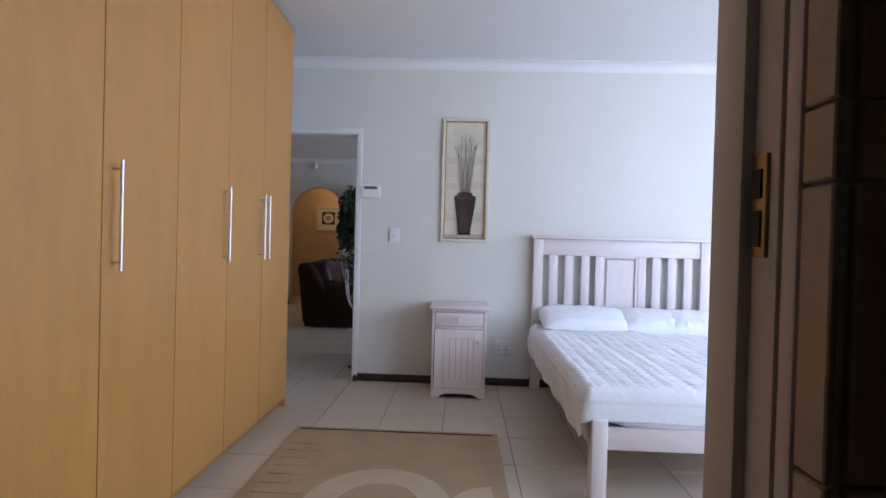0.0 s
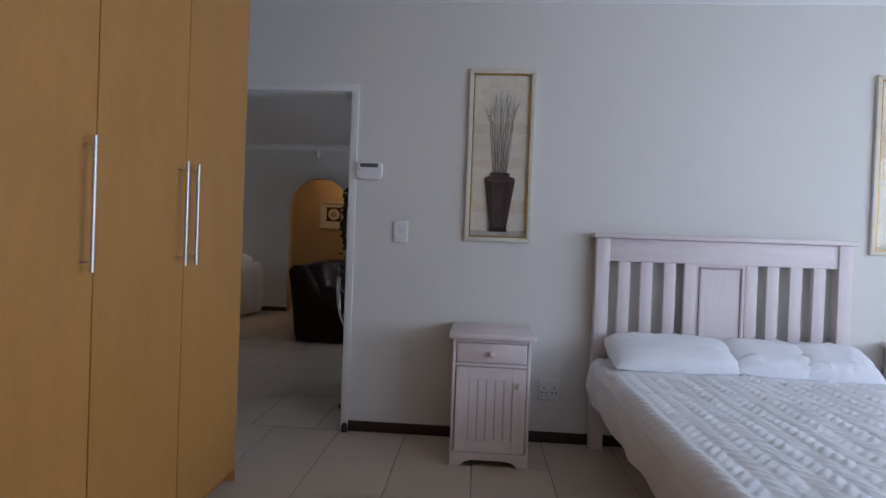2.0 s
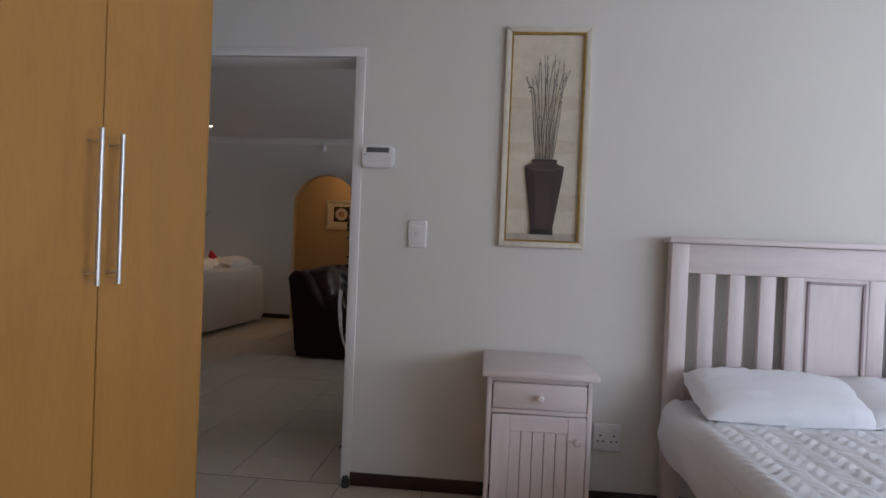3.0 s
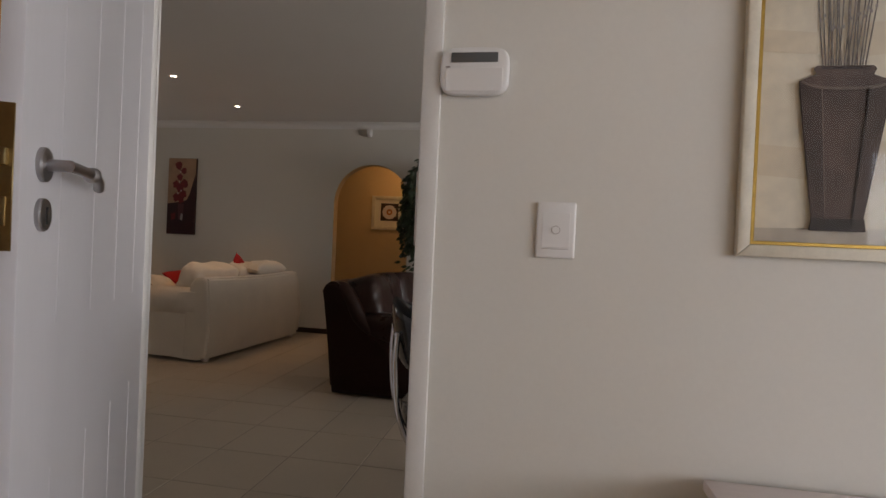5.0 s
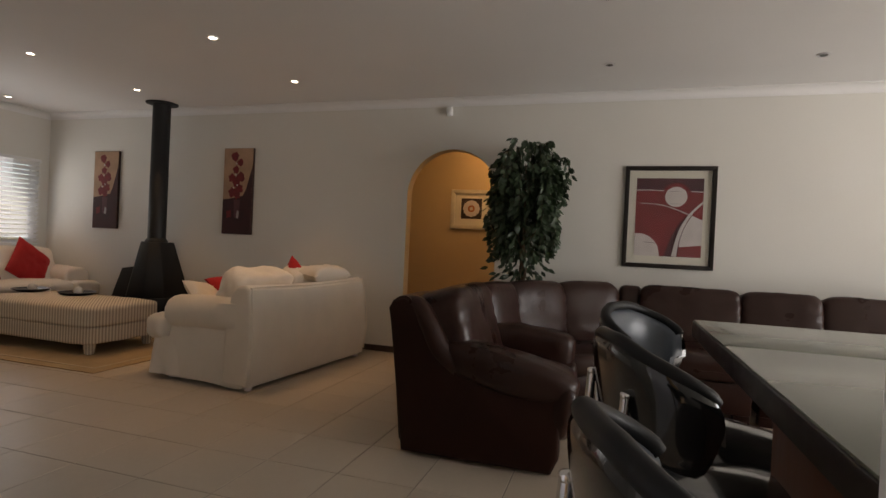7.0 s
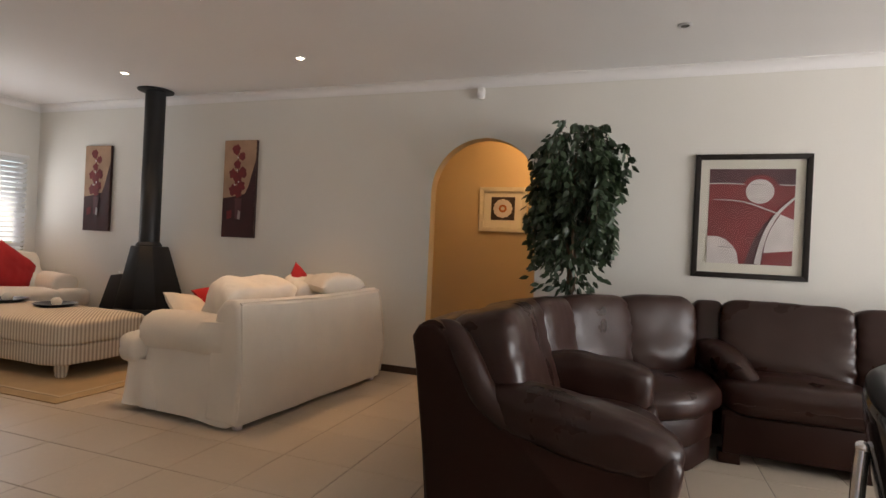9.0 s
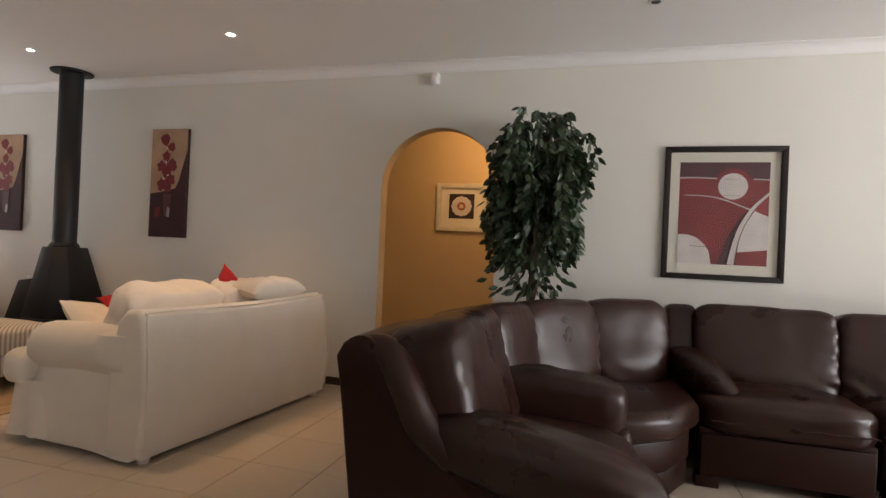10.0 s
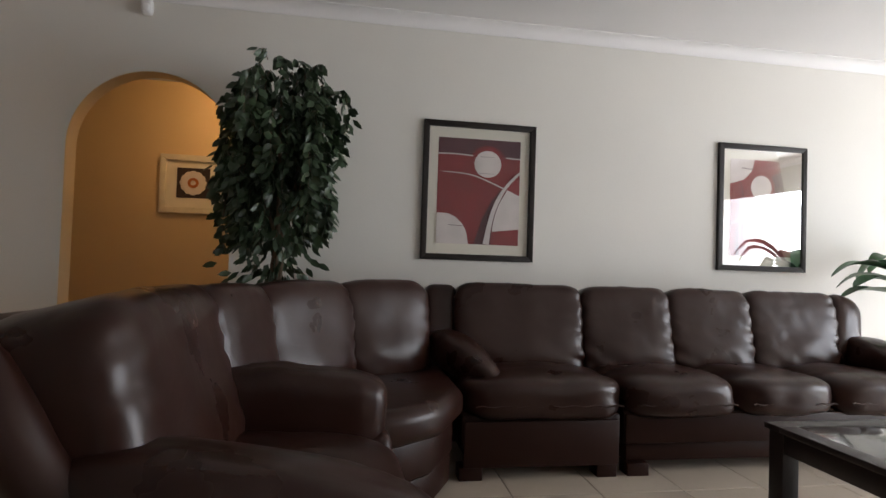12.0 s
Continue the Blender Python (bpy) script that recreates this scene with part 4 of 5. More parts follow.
                v.co.y += (-1 if v.co.y < length / 2 else 1) * (0.006 * math.sin(v.co.z * 55 + 4 * v.co.x) * math.exp(-((v.co.x + 0.08) / 0.12) ** 2) + 0.008 * math.sin(v.co.x * 26 - v.co.z * 14) * max(0, (-v.co.x - 0.45)) * 2)
            v.co.z += 0.014 * noise.noise(v.co * 3.3) - (0.02 if v.co.z < 0.1 else 0) - 0.05 * max(0, (-v.co.x - 0.45)) * (1 if v.co.z > 0.4 else 0)
        part("arm", bm, "cream", ob, "rolled arm")
    n = 2
    w = (length - 0.44) / n
    for k in range(n):
        y = 0.22 + w * (k + 0.5)
        seat = soft((-0.60, y, 0.395), (0.80, w + 0.05, 0.21), 4.5, 12, (0, 1, 0), 0.012, k + 3, -0.02)
        soft((-0.90, 0.12 if k == 0 else length - 0.12, 0.40), (0.21, 0.34, 0.20), 3.2, 10, (0, 0, 0), 0.012, k + 9, bm=seat)
        part("seat_cushion", seat, "cream", ob, "plump cushion wrapping the arm front")
        part("back_cushion", soft((-0.375, y - 0.06 * (k == 0), 0.625), (0.22, w + 0.07, 0.49), 6.5, 22, (0, 22, 0), 0.014, k + 5), "cream", ob)
    # front valance: a strip of cloth in loose folds round the front corners
    bm = bmesh.new()
    path = [(-0.66, 0.0), (-0.84, -0.012), (-0.915, 0.0), (-0.935, 0.04), (-0.935, length - 0.04), (-0.915, length), (-0.84, length + 0.012), (-0.66, length)]
    pts = []
    for (ax, ay), (bx, by) in zip(path, path[1:]):
        k = max(3, int(math.hypot(bx - ax, by - ay) / 0.016))
        pts += [(ax + (bx - ax) * i / k, ay + (by - ay) * i / k) for i in range(k)]
    mid = Vector((-0.5, length / 2))
    rings = []
    for z, amp, thick in [(0.335 - 0.295 * i / 9, 0.002 + 0.020 * i / 9, 0) for i in range(10)] + [(0.04 + 0.295 * i / 9, 0.022 - 0.020 * i / 9, 0.012) for i in range(10)]:
        ring = []
        for i, (x, y) in enumerate(pts):
            out = Vector((-1 if x < -0.85 else -0.1, (-1 if y < 0.1 else 1) * (1 if x > -0.9 else 0.15) if y < 0.1 or y > length - 0.1 else 0)).normalized()
            fade = min(1, i / 9, (len(pts) - 1 - i) / 9)
            f = amp * fade * (1.1 + math.sin(i * 0.55 + 2.2 * noise.noise(Vector((i * 0.06, z * 2, 1))))) - thick - 0.012 * (1 - fade)
            ring.append(bm.verts.new((x + out.x * f, y + out.y * f, z + 0.006 * noise.noise(Vector((i * 0.1, 0, 2))))))
        rings.append(ring)
    for a, b in zip(rings, rings[1:] + rings[:1]):
        for i in range(len(pts) - 1):
            bm.faces.new((a[i], a[i + 1], b[i + 1], b[i]))
    part("skirt", bm, "cream", ob, "gathered slipcover skirt")
    for x in (-0.80, -0.05):
        for y in (0.08, length - 0.08):
            part("foot", lathe([(0.028, 0.0), (0.034, 0.03), (0.034, 0.075)], 14, (x, y, 0)), "white_wood", ob, "small pale wooden foot")
    for mm, size, col, lab, s in cushions:
        pillow("cushion", m @ mm, size, col, lab, s)
    return ob


cream_sofa(pose(-3.485, 7.605, 0, 0, 0, -5.2), 1.62, "cream slipcovered two-seat sofa with rolled arms and loose cushions", (
    (pose(-0.70, 0.34, 0.585, 44, 10, 94), (0.42, 0.38, 0.14), "cream", "cream scatter cushion leaning on the rolled arm", 5),
    (pose(-0.66, 0.60, 0.655, 30, 0, 94), (0.46, 0.40, 0.13), "red", "red scatter cushion lying on the seat", 6),
    (pose(-0.33, 0.95, 0.70, 78, 40, 90), (0.40, 0.40, 0.13), "red", "red scatter cushion standing on its corner", 7),
    (pose(-0.15, 1.12, 0.812, 6, 0, 88), (0.54, 0.22, 0.16), "cream", "cream bolster cushion lying along the sofa back", 8)))
cream_sofa(pose(-8.02, 9.40, 0, 0, 0, 180), 2.10, "cream slipcovered sofa under the blind with red cushions", (
    (pose(-0.47, 0.46, 0.67, 68, 36, -90), (0.50, 0.50, 0.15), "red", "red scatter cushion leaning in the sofa corner", 9),
    (pose(-0.34, 0.28, 0.66, 72, 0, -80), (0.46, 0.42, 0.15), "cream", "cream scatter cushion in the sofa corner", 10),
    (pose(-0.45, 1.05, 0.66, 72, -12, -90), (0.46, 0.46, 0.14), "red", "red scatter cushion on the sofa under the blind", 11)))


# ---- pictures ----
def framed(name, x0, x1, z0, z1, y, bar, depth, material, label, category="picture", slip=None, glazed=True):
    """An empty frame on a wall that faces -y; returns the thing, and a function that lays flat shapes on its sheet (u right, v down, 0 to 1)."""
    ob = thing(name, pose((x0 + x1) / 2, y, (z0 + z1) / 2), label, category)
    w, h = (x1 - x0) / 2, (z1 - z0) / 2
    for pts in ([(-w, h), (w, h), (w - bar, h - bar), (-w + bar, h - bar)], [(-w, -h), (w, -h), (w - bar, -h + bar), (-w + bar, -h + bar)], [(-w, h), (-w + bar, h - bar), (-w + bar, -h + bar), (-w, -h)], [(w, h), (w - bar, h - bar), (w - bar, -h + bar), (w, -h)]):
        part("frame_bar", prism(pts, "y", -depth, -0.001, min(0.004, bar / 5), 2), material, ob)
    w, h = w - bar, h - bar
    if slip:
        for b in ((-w, w, h - 0.008, h), (-w, w, -h, -h + 0.008), (-w, -w + 0.008, -h + 0.008, h - 0.008), (w - 0.008, w, -h + 0.008, h - 0.008)):
            part("slip", box(b[0], b[1], -depth + 0.004, -0.003, b[2], b[3], 0.001, 1), slip, ob, "gilt inner slip")
        w, h = w - 0.008, h - 0.008
    if glazed:
        pane = bmesh.new()
        pane.faces.new([pane.verts.new(p) for p in ((-w, -0.0200, -h), (w, -0.0200, -h), (w, -0.0200, h), (-w, -0.0200, h))])
        g = part("glazing", pane, "cover", ob, "clear picture glass")
        g.visible_shadow = False
    return ob, w, h


def sheet(ob, x0, x1, z0, z1, front=0.004):
    """Draws shapes on the rectangle, in its own measure."""
    level = [front]

    def lay(nm, pts, material, label="", step=0.0006):
        level[0] += step
        q = [(x0 + (x1 - x0) * min(max(u, 0), 1), z1 - (z1 - z0) * min(max(v, 0), 1)) for u, v in pts]
        return part(nm, prism(q, "y", -level[0], -level[0] + step * 0.8), material, ob, label)

    return lay


FULL = [(0, 0), (1, 0), (1, 1), (0, 1)]


def band(line, w0, w1):
    p = curve([(a, b, 0) for a, b in line], 5)
    left, right = [], []
    for i, q in enumerate(p):
        d = (p[min(i + 1, len(p) - 1)] - p[max(i - 1, 0)]).normalized()
        w = (w0 + (w1 - w0) * i / (len(p) - 1)) / 2
        left.append((q.x - d.y * w, q.y + d.x * w))
        right.append((q.x + d.y * w, q.y - d.x * w))
    return left + right[::-1]


def vase_picture(x0, label, seed):
    ob, w, h = framed("framed_vase_print", x0, x0 + 0.39, 1.17, 2.185, W1, 0.026, 0.022, "cream_frame", label, slip="gold")
    lay = sheet(ob, -w, w, -h, h, 0.002)
    lay("paper", FULL, "parchment")
    lay("ledge", [(0, 0.970), (1, 0.962), (1, 1), (0, 1)], "gold_print")
    for z, d in ((0.30, 0.06), (0.52, 0.05), (0.78, 0.07)):
        lay("wash", [(0, z), (0.35, z + 0.01), (0.7, z - 0.012), (1, z), (1, z + d), (0.6, z + d + 0.015), (0, z + d)], "wash_print", "warm wash of colour")
    rnd = random.Random(seed)
    for k in range(17):
        a = (k - 8) / 8
        top = (0.52 + 0.31 * a + rnd.uniform(-0.03, 0.03), 0.055 + 0.09 * abs(a) + rnd.uniform(0, 0.12))
        line = [(0.50 + 0.12 * a, 0.61), (0.50 + 0.16 * a + rnd.uniform(-0.03, 0.03), 0.45), (0.51 + 0.23 * a + rnd.uniform(-0.03, 0.03), 0.28), top]
        lay("twig", band(line, 0.0095, 0.0045), "twig", step=0.0001)
        for q in curve([(*p, 0) for p in line], 4)[3::2]:
            lay("bud", disc(q.x + 0.006, q.y + rnd.uniform(-0.03, 0.03), 0.010, 0.0045, 8), "pale_bud", step=0.00003)
    lay("vase", [(0.235, 0.640), (0.33, 0.625), (0.67, 0.625), (0.785, 0.640), (0.775, 0.68), (0.655, 0.945), (0.665, 0.972), (0.335, 0.972), (0.345, 0.945), (0.245, 0.68)], "vase_brown", "dark brown faceted vase")
    lay("vase_mouth", [(0.34, 0.606), (0.67, 0.606), (0.69, 0.613), (0.67, 0.628), (0.34, 0.628), (0.32, 0.613)], "vase_brown")
    lay("vase_mouth_shade", [(0.36, 0.608), (0.65, 0.608), (0.65, 0.614), (0.36, 0.614)], "vase_dark")
    lay("vase_facet", [(0.65, 0.655), (0.780, 0.642), (0.77, 0.68), (0.652, 0.945), (0.585, 0.945)], "vase_mid")
    lay("vase_facet", [(0.240, 0.642), (0.37, 0.655), (0.425, 0.945), (0.348, 0.945), (0.25, 0.68)], "vase_mid")
    lay("vase_edge", band([(0.37, 0.655), (0.425, 0.945)], 0.006, 0.005), "vase_pale")
    lay("vase_edge", band([(0.65, 0.655), (0.585, 0.945)], 0.007, 0.006), "vase_dark")
    lay("vase_foot", [(0.345, 0.945), (0.655, 0.945), (0.665, 0.972), (0.335, 0.972)], "vase_dark")
    lay("vase_band", band([(0.245, 0.643), (0.37, 0.656), (0.65, 0.656), (0.775, 0.643)], 0.006, 0.006), "vase_pale")


vase_picture(-0.19, "tall framed print of twigs in a brown vase by the doorway", 3)
vase_picture(2.10, "tall framed print of twigs in a brown vase beyond the bed", 4)


def canvas(x0, x1, z0, z1, label, flip):
    ob = thing("flower_canvas", pose((x0 + x1) / 2, W2, (z0 + z1) / 2), label, "painting", "flower canvases")
    w, h = (x1 - x0) / 2, (z1 - z0) / 2
    part("stretcher", box(-w, w, -0.032, -0.001, -h, h, 0.003), "canvas_edge", ob)
    lay = sheet(ob, -w + 0.002, w - 0.002, -h + 0.002, h - 0.002, 0.033)
    lay("ground_paint", FULL, "canvas_tan")
    lay("dark_cloth", [(0, 0.60), (0.28, 0.585), (0.70, 0.55), (0.80, 0.47), (0.92, 0.30), (1, 0.20), (1, 1), (0, 1)], "canvas_dark")
    lay("stem", band([(0.50, 0.62), (0.47, 0.40), (0.44, 0.12)], 0.03, 0.02), "canvas_dark")
    for u, v, r in ((0.38, 0.095, 0.125), (0.57, 0.165, 0.10), (0.43, 0.25, 0.105), (0.30, 0.345, 0.115), (0.60, 0.335, 0.135), (0.46, 0.40, 0.13), (0.57, 0.47, 0.125), (0.34, 0.515, 0.135), (0.50, 0.545, 0.11)):
        pts = [(u + r * (1 + 0.16 * math.sin(5 * a + u * 9)) * math.cos(a), v + r * 0.42 * (1 + 0.16 * math.sin(5 * a + v * 9)) * math.sin(a)) for a in (2 * math.pi * k / 26 for k in range(26))]
        lay("bloom", pts, "canvas_red", "dark red bloom")
    for u, v in ((0.45, 0.18), (0.44, 0.31), (0.38, 0.46), (0.50, 0.43)):
        lay("highlight", disc(u, v, 0.022, 0.010, 10), "art_white")
    lay("glass_vase", [(0.40, 0.60), (0.62, 0.60), (0.60, 0.81), (0.43, 0.81)], "art_plum")
    lay("vase_glint", [(0.53, 0.72), (0.60, 0.74), (0.58, 0.82), (0.50, 0.81)], "art_grey")
    lay("small_jar", [(0.16, 0.735), (0.32, 0.72), (0.33, 0.80), (0.17, 0.82)], "canvas_red")


canvas(-7.235, -6.848, 1.14, 2.09, "tall canvas of dark red blooms in a vase beside the stove", 0)
canvas(-5.292, -4.902, 1.14, 2.11, "tall canvas of dark red blooms above the cream sofa", 1)


def abstract(x0, x1, z0, z1, kind, label):
    ob, w, h = framed("framed_abstract_print", x0, x1, z0, z1, W2, 0.038, 0.028, "black_frame", label)
    part("mount", box(-w, w, -0.004, -0.002, -h, h), "mount", ob, "cream card mount")
    a, b = w - 0.062, h - 0.068
    lay = sheet(ob, -a, a, -b, b, 0.0045)
    lay("print_ground", FULL, "art_red", "red and white abstract print")
    if kind == 0:
        lay("dusky_field", [(0, 0.35), (0.30, 0.335), (0.5, 0.37), (0.80, 0.47), (0.66, 0.70), (0.56, 1), (0, 1)], "art_red")
        lay("top_band", [(0, 0), (1, 0), (1, 0.165), (0, 0.150)], "art_plum")
        lay("dark_field", [(0.45, 1), (0.55, 0.75), (0.66, 0.58), (0.78, 0.46), (0.70, 0.62), (0.62, 0.80), (0.58, 1)], "art_plum")
        lay("halo", disc(0.60, 0.235, 0.225, 0.175, 32), "art_red")
        lay("line", band([(0, 0.155), (0.2, 0.152), (0.42, 0.16)], 0.012, 0.010), "art_white")
        lay("line", band([(0.82, 0.165), (1, 0.17)], 0.010, 0.010), "art_white")
        lay("moon", disc(0.60, 0.235, 0.165, 0.128, 36), "art_white", "pale disc")
        lay("stroke", band([(0.50, 0.165), (0.68, 0.165)], 0.006, 0.004), "art_grey")
        lay("stroke", band([(0.50, 0.325), (0.68, 0.325)], 0.006, 0.004), "art_grey")
        lay("line", band([(0.06, 0.325), (0.30, 0.333), (0.50, 0.365), (0.80, 0.46)], 0.006, 0.014), "art_white")
        lay("pale_corner", [(0, 0.715), (0.12, 0.715), (0.22, 0.745), (0.31, 0.81), (0.36, 0.88), (0.385, 1), (0, 1)], "art_white")
        lay("stroke", band([(0.14, 0.825), (0.36, 0.832)], 0.005, 0.004), "art_plum")
        lay("pale_wing", [(0.84, 0.47), (1, 0.525), (1, 0.845), (0.67, 0.875), (0.69, 0.74), (0.75, 0.59)], "art_white")
        lay("white_arc", band([(0.60, 1.0), (0.645, 0.80), (0.71, 0.62), (0.83, 0.445), (1, 0.30)], 0.075, 0.022), "art_white")
        lay("arc_edge", band([(0.645, 1.0), (0.675, 0.80), (0.74, 0.62), (0.84, 0.475)], 0.012, 0.006), "art_plum")
    else:
        lay("pale_corner", [(0, 0), (0.38, 0), (0.34, 0.12), (0.22, 0.21), (0, 0.26)], "art_white")
        lay("stroke", band([(0.18, 0.09), (0.36, 0.10)], 0.008, 0.005), "art_plum")
        lay("plum_field", [(0.55, 0.20), (1, 0.04), (1, 0.34), (0.62, 0.36)], "art_plum")
        lay("halo", disc(0.49, 0.285, 0.215, 0.165, 32), "art_red")
        lay("moon", disc(0.49, 0.285, 0.165, 0.125, 36), "art_white", "pale disc")
        lay("pale_wing", [(0.22, 0.62), (0.40, 0.50), (0.66, 0.43), (1, 0.36), (1, 0.66), (0.25, 0.66)], "art_white")
        lay("line", band([(0.12, 1.0), (0.13, 0.70), (0.20, 0.40), (0.16, 0.24)], 0.03, 0.014), "art_plum")
        lay("line", band([(0.02, 0.68), (0.30, 0.55), (0.60, 0.45), (1, 0.37)], 0.012, 0.010), "art_white")
    return ob


abstract(-0.950, -0.200, 1.012, 1.914, 0, "black-framed red and white abstract print over the sofa corner")
abstract(1.145, 1.845, 1.005, 1.905, 1, "black-framed red abstract print catching the window's reflection")

# flower print in the passage
ob, w, h = framed("framed_flower_print", -3.005, -2.475, 1.335, 1.83, 10.9, 0.05, 0.03, "cream_frame", "square flower print in a broad cream frame", glazed=False)
part("mount", box(-w, w, -0.006, -0.002, -h, h), "mount", ob)
lay = sheet(ob, -0.133, 0.133, -0.115, 0.140, 0.007)
lay("dark_square", FULL, "vase_dark")
for k in range(12):
    a = 2 * math.pi * k / 12
    lay("petal", disc(0.5 + 0.27 * math.cos(a), 0.5 + 0.27 * math.sin(a), 0.14, 0.14, 14), "art_white", "pale petal")
lay("flower_heart", disc(0.5, 0.5, 0.17, 0.17, 24), "orange")
lay("flower_eye", disc(0.5, 0.5, 0.08, 0.08, 20), "gold_print")

# ---- small fittings on the walls ----
kp = thing("alarm_keypad", pose(-0.771, W1, 1.567), "white alarm keypad with a grey display", "keypad")
case = [(0.080 * math.copysign(abs(math.cos(a)) ** 0.45, math.cos(a)), 0.055 * math.copysign(abs(math.sin(a)) ** 0.45, math.sin(a)) + 0.002) for a in (2 * math.pi * (k + 0.5) / 48 for k in range(48))]
part("case", prism(case, "y", -0.026, -0.001, 0.007, 3), "plastic", kp)
part("display", box(-0.054, 0.054, -0.0285, -0.0265, 0.020, 0.043, 0.001), "screen", kp, "grey display strip")
part("flap", box(-0.066, 0.066, -0.0285, -0.0265, -0.046, 0.008, 0.0008, 1), "plastic", kp)
part("lamp_dot", box(-0.066, -0.056, -0.0275, -0.0263, 0.006, 0.012), "art_grey", kp)
sw = thing("light_switch", pose(-0.570, W1, 1.210), "white rectangular light switch with a round dimmer button", "switch")
part("plate", box(-0.044, 0.044, -0.011, -0.001, -0.064, 0.064, 0.005, 3), "plastic", sw)
part("inner_plate", box(-0.031, 0.031, -0.0122, -0.0108, -0.040, 0.040, 0.0005, 1), "plastic", sw)
part("knob_ring", tube([(0, -0.0118, 0), (0, -0.0128, 0)], 0.0098, 20), "art_grey", sw)
part("knob", tube([(0, -0.012, 0), (0, -0.016, 0)], 0.0085, 20), "plastic", sw)
part("plate_line", box(-0.030, 0.030, -0.0116, -0.0105, -0.0435, -0.0425), "art_grey", sw)
so = thing("wall_socket", pose(0.343, W1, 0.313), "white double three-pin wall socket above the skirting", "socket")
part("plate", box(-0.062, 0.062, -0.011, -0.001, -0.062, 0.062, 0.004, 3), "plastic", so)
for sx in (-0.030, 0.030):
    for dx, dz in ((0, 0.014), (-0.012, -0.012), (0.012, -0.012)):
        part("pin_hole", tube([(sx + dx, -0.0108, dz - 0.006), (sx + dx, -0.0122, dz - 0.006)], 0.0046, 10), "dark_hole", so)
    part("rocker", box(sx - 0.008, sx + 0.008, -0.0145, -0.011, 0.030, 0.048, 0.0015), "plastic", so)
pir = thing("alarm_sensor", pose(-2.632, W2, 2.455), "small white alarm sensor under the cornice", "sensor")
part("body", soft((0, -0.032, 0), (0.062, 0.058, 0.098), 4, 8), "plastic", pir)
part("lens", soft((0, -0.055, -0.014), (0.044, 0.026, 0.045), 3, 8), "cornice", pir)
scuff = thing("door_stop", pose(-0.865, W1 - 0.03, 0.05), "small dark door stop by the frame", "door stop")
part("stop_body", lathe([(0.018, -0.05), (0.018, -0.02), (0.012, 0.0)], 14), "dark_hole", scuff)


def downlight(x, y, on):
    ob = thing("recessed_downlight", pose(x, y, LC), "round recessed downlight, %s" % ("switched on" if on else "switched off"), "downlight", "ceiling downlights")
    part("ring", lathe([(0.0265, -0.002), (0.0265, -0.006), (0.040, -0.008), (0.044, -0.004), (0.044, 0.002)], 28), "steel" if not on else "cornice", ob)
    part("lens", lathe([(0.026, -0.0062), (0.026, -0.0035)], 24), "lit" if on else "unlit", ob, "" if on else "dark unlit lens")
    return ob


for _x, _y in SPOTS:
    downlight(_x, _y, True)
for _x, _y in ((-1.12, 8.69), (-1.12, 7.53), (0.31, 8.72)):
    downlight(_x, _y, False)

# ---- black fireplace ----
st = thing("freestanding_fireplace", pose(-5.965, 9.19, 0), "black iron hooded fireplace with a flue to the ceiling", "fireplace")


def frustum(levels):
    bm = bmesh.new()
    rings = [[bm.verts.new((x, y, z)) for x, y in ((-a, b), (-a * 0.98, -b * 0.45), (-a * 0.42, -b), (a * 0.42, -b), (a * 0.98, -b * 0.45), (a, b))] for a, b, z in levels]
    for p, q in zip(rings, rings[1:]):
        for k in range(6):
            bm.faces.new((p[k], p[(k + 1) % 6], q[(k + 1) % 6], q[k]))
    bm.faces.new(rings[0][::-1])
    bm.faces.new(rings[-1])
    bmesh.ops.bevel(bm, geom=bm.edges[:], offset=0.005, segments=1, profile=0.5, affect="EDGES")
    return bm


part("hood", frustum([(0.285, 0.25, 0.40), (0.135, 0.14, 1.01)]), "iron", st, "tapered six-sided hood")
part("hearth", frustum([(0.25, 0.22, 0.0), (0.275, 0.245, 0.12), (0.285, 0.25, 0.30), (0.285, 0.25, 0.398)]), "iron", st)
part("fire_opening", box(-0.13, 0.13, -0.258, -0.240, 0.14, 0.38, 0.004), "dark_hole", st)
bm = prism([(-0.45, 0.36), (-0.30, 0.705), (-0.10, 0.735), (-0.10, 0.36)], "y", -0.15, 0.12, 0.006, 2)
part("visor", bm, "iron", st, "projecting draught visor")
part("knob", soft((-0.12, -0.205, 0.745), (0.022, 0.022, 0.022), 2.2, 5), "steel", st)
part("collar", lathe([(0.115, 1.0), (0.12, 1.02), (0.10, 1.05)], 28, (0, 0.02, 0)), "iron", st)
part("flue_pipe", lathe([(0.095, 1.04), (0.095, 1.8), (0.0935, 1.802), (0.0935, LC - 0.02)], 32, (0, 0.02, 0)), "iron", st, "black round flue pipe")
part("ceiling_plate", lathe([(0.10, LC - 0.022), (0.165, LC - 0.014), (0.168, LC - 0.002)], 32, (0, 0.02, 0)), "iron", st)

# ---- rugs ----
def rug(name, x0, x1, y0, y1, material, label, th=0.012):
    bm = box(x0, x1, y0, y1, 0.0015, th)
    bmesh.ops.subdivide_edges(bm, edges=bm.edges[:], cuts=30, use_grid_fill=True)
    for v in bm.verts:
        edge = min(v.co.x - x0, x1 - v.co.x, v.co.y - y0, y1 - v.co.y)
        if v.co.z > 0.005:
            v.co.z += 0.002 * noise.noise(v.co * 6) - (0.004 if edge < 0.01 else 0)
        v.co.x += 0.004 * noise.noise(Vector((v.co.y * 5, x0, 0)))
        v.co.y += 0.004 * noise.noise(Vector((v.co.x * 5, y0, 2)))
    ob = thing(name, pose((x0 + x1) / 2, (y0 + y1) / 2, 0), label, "rug")
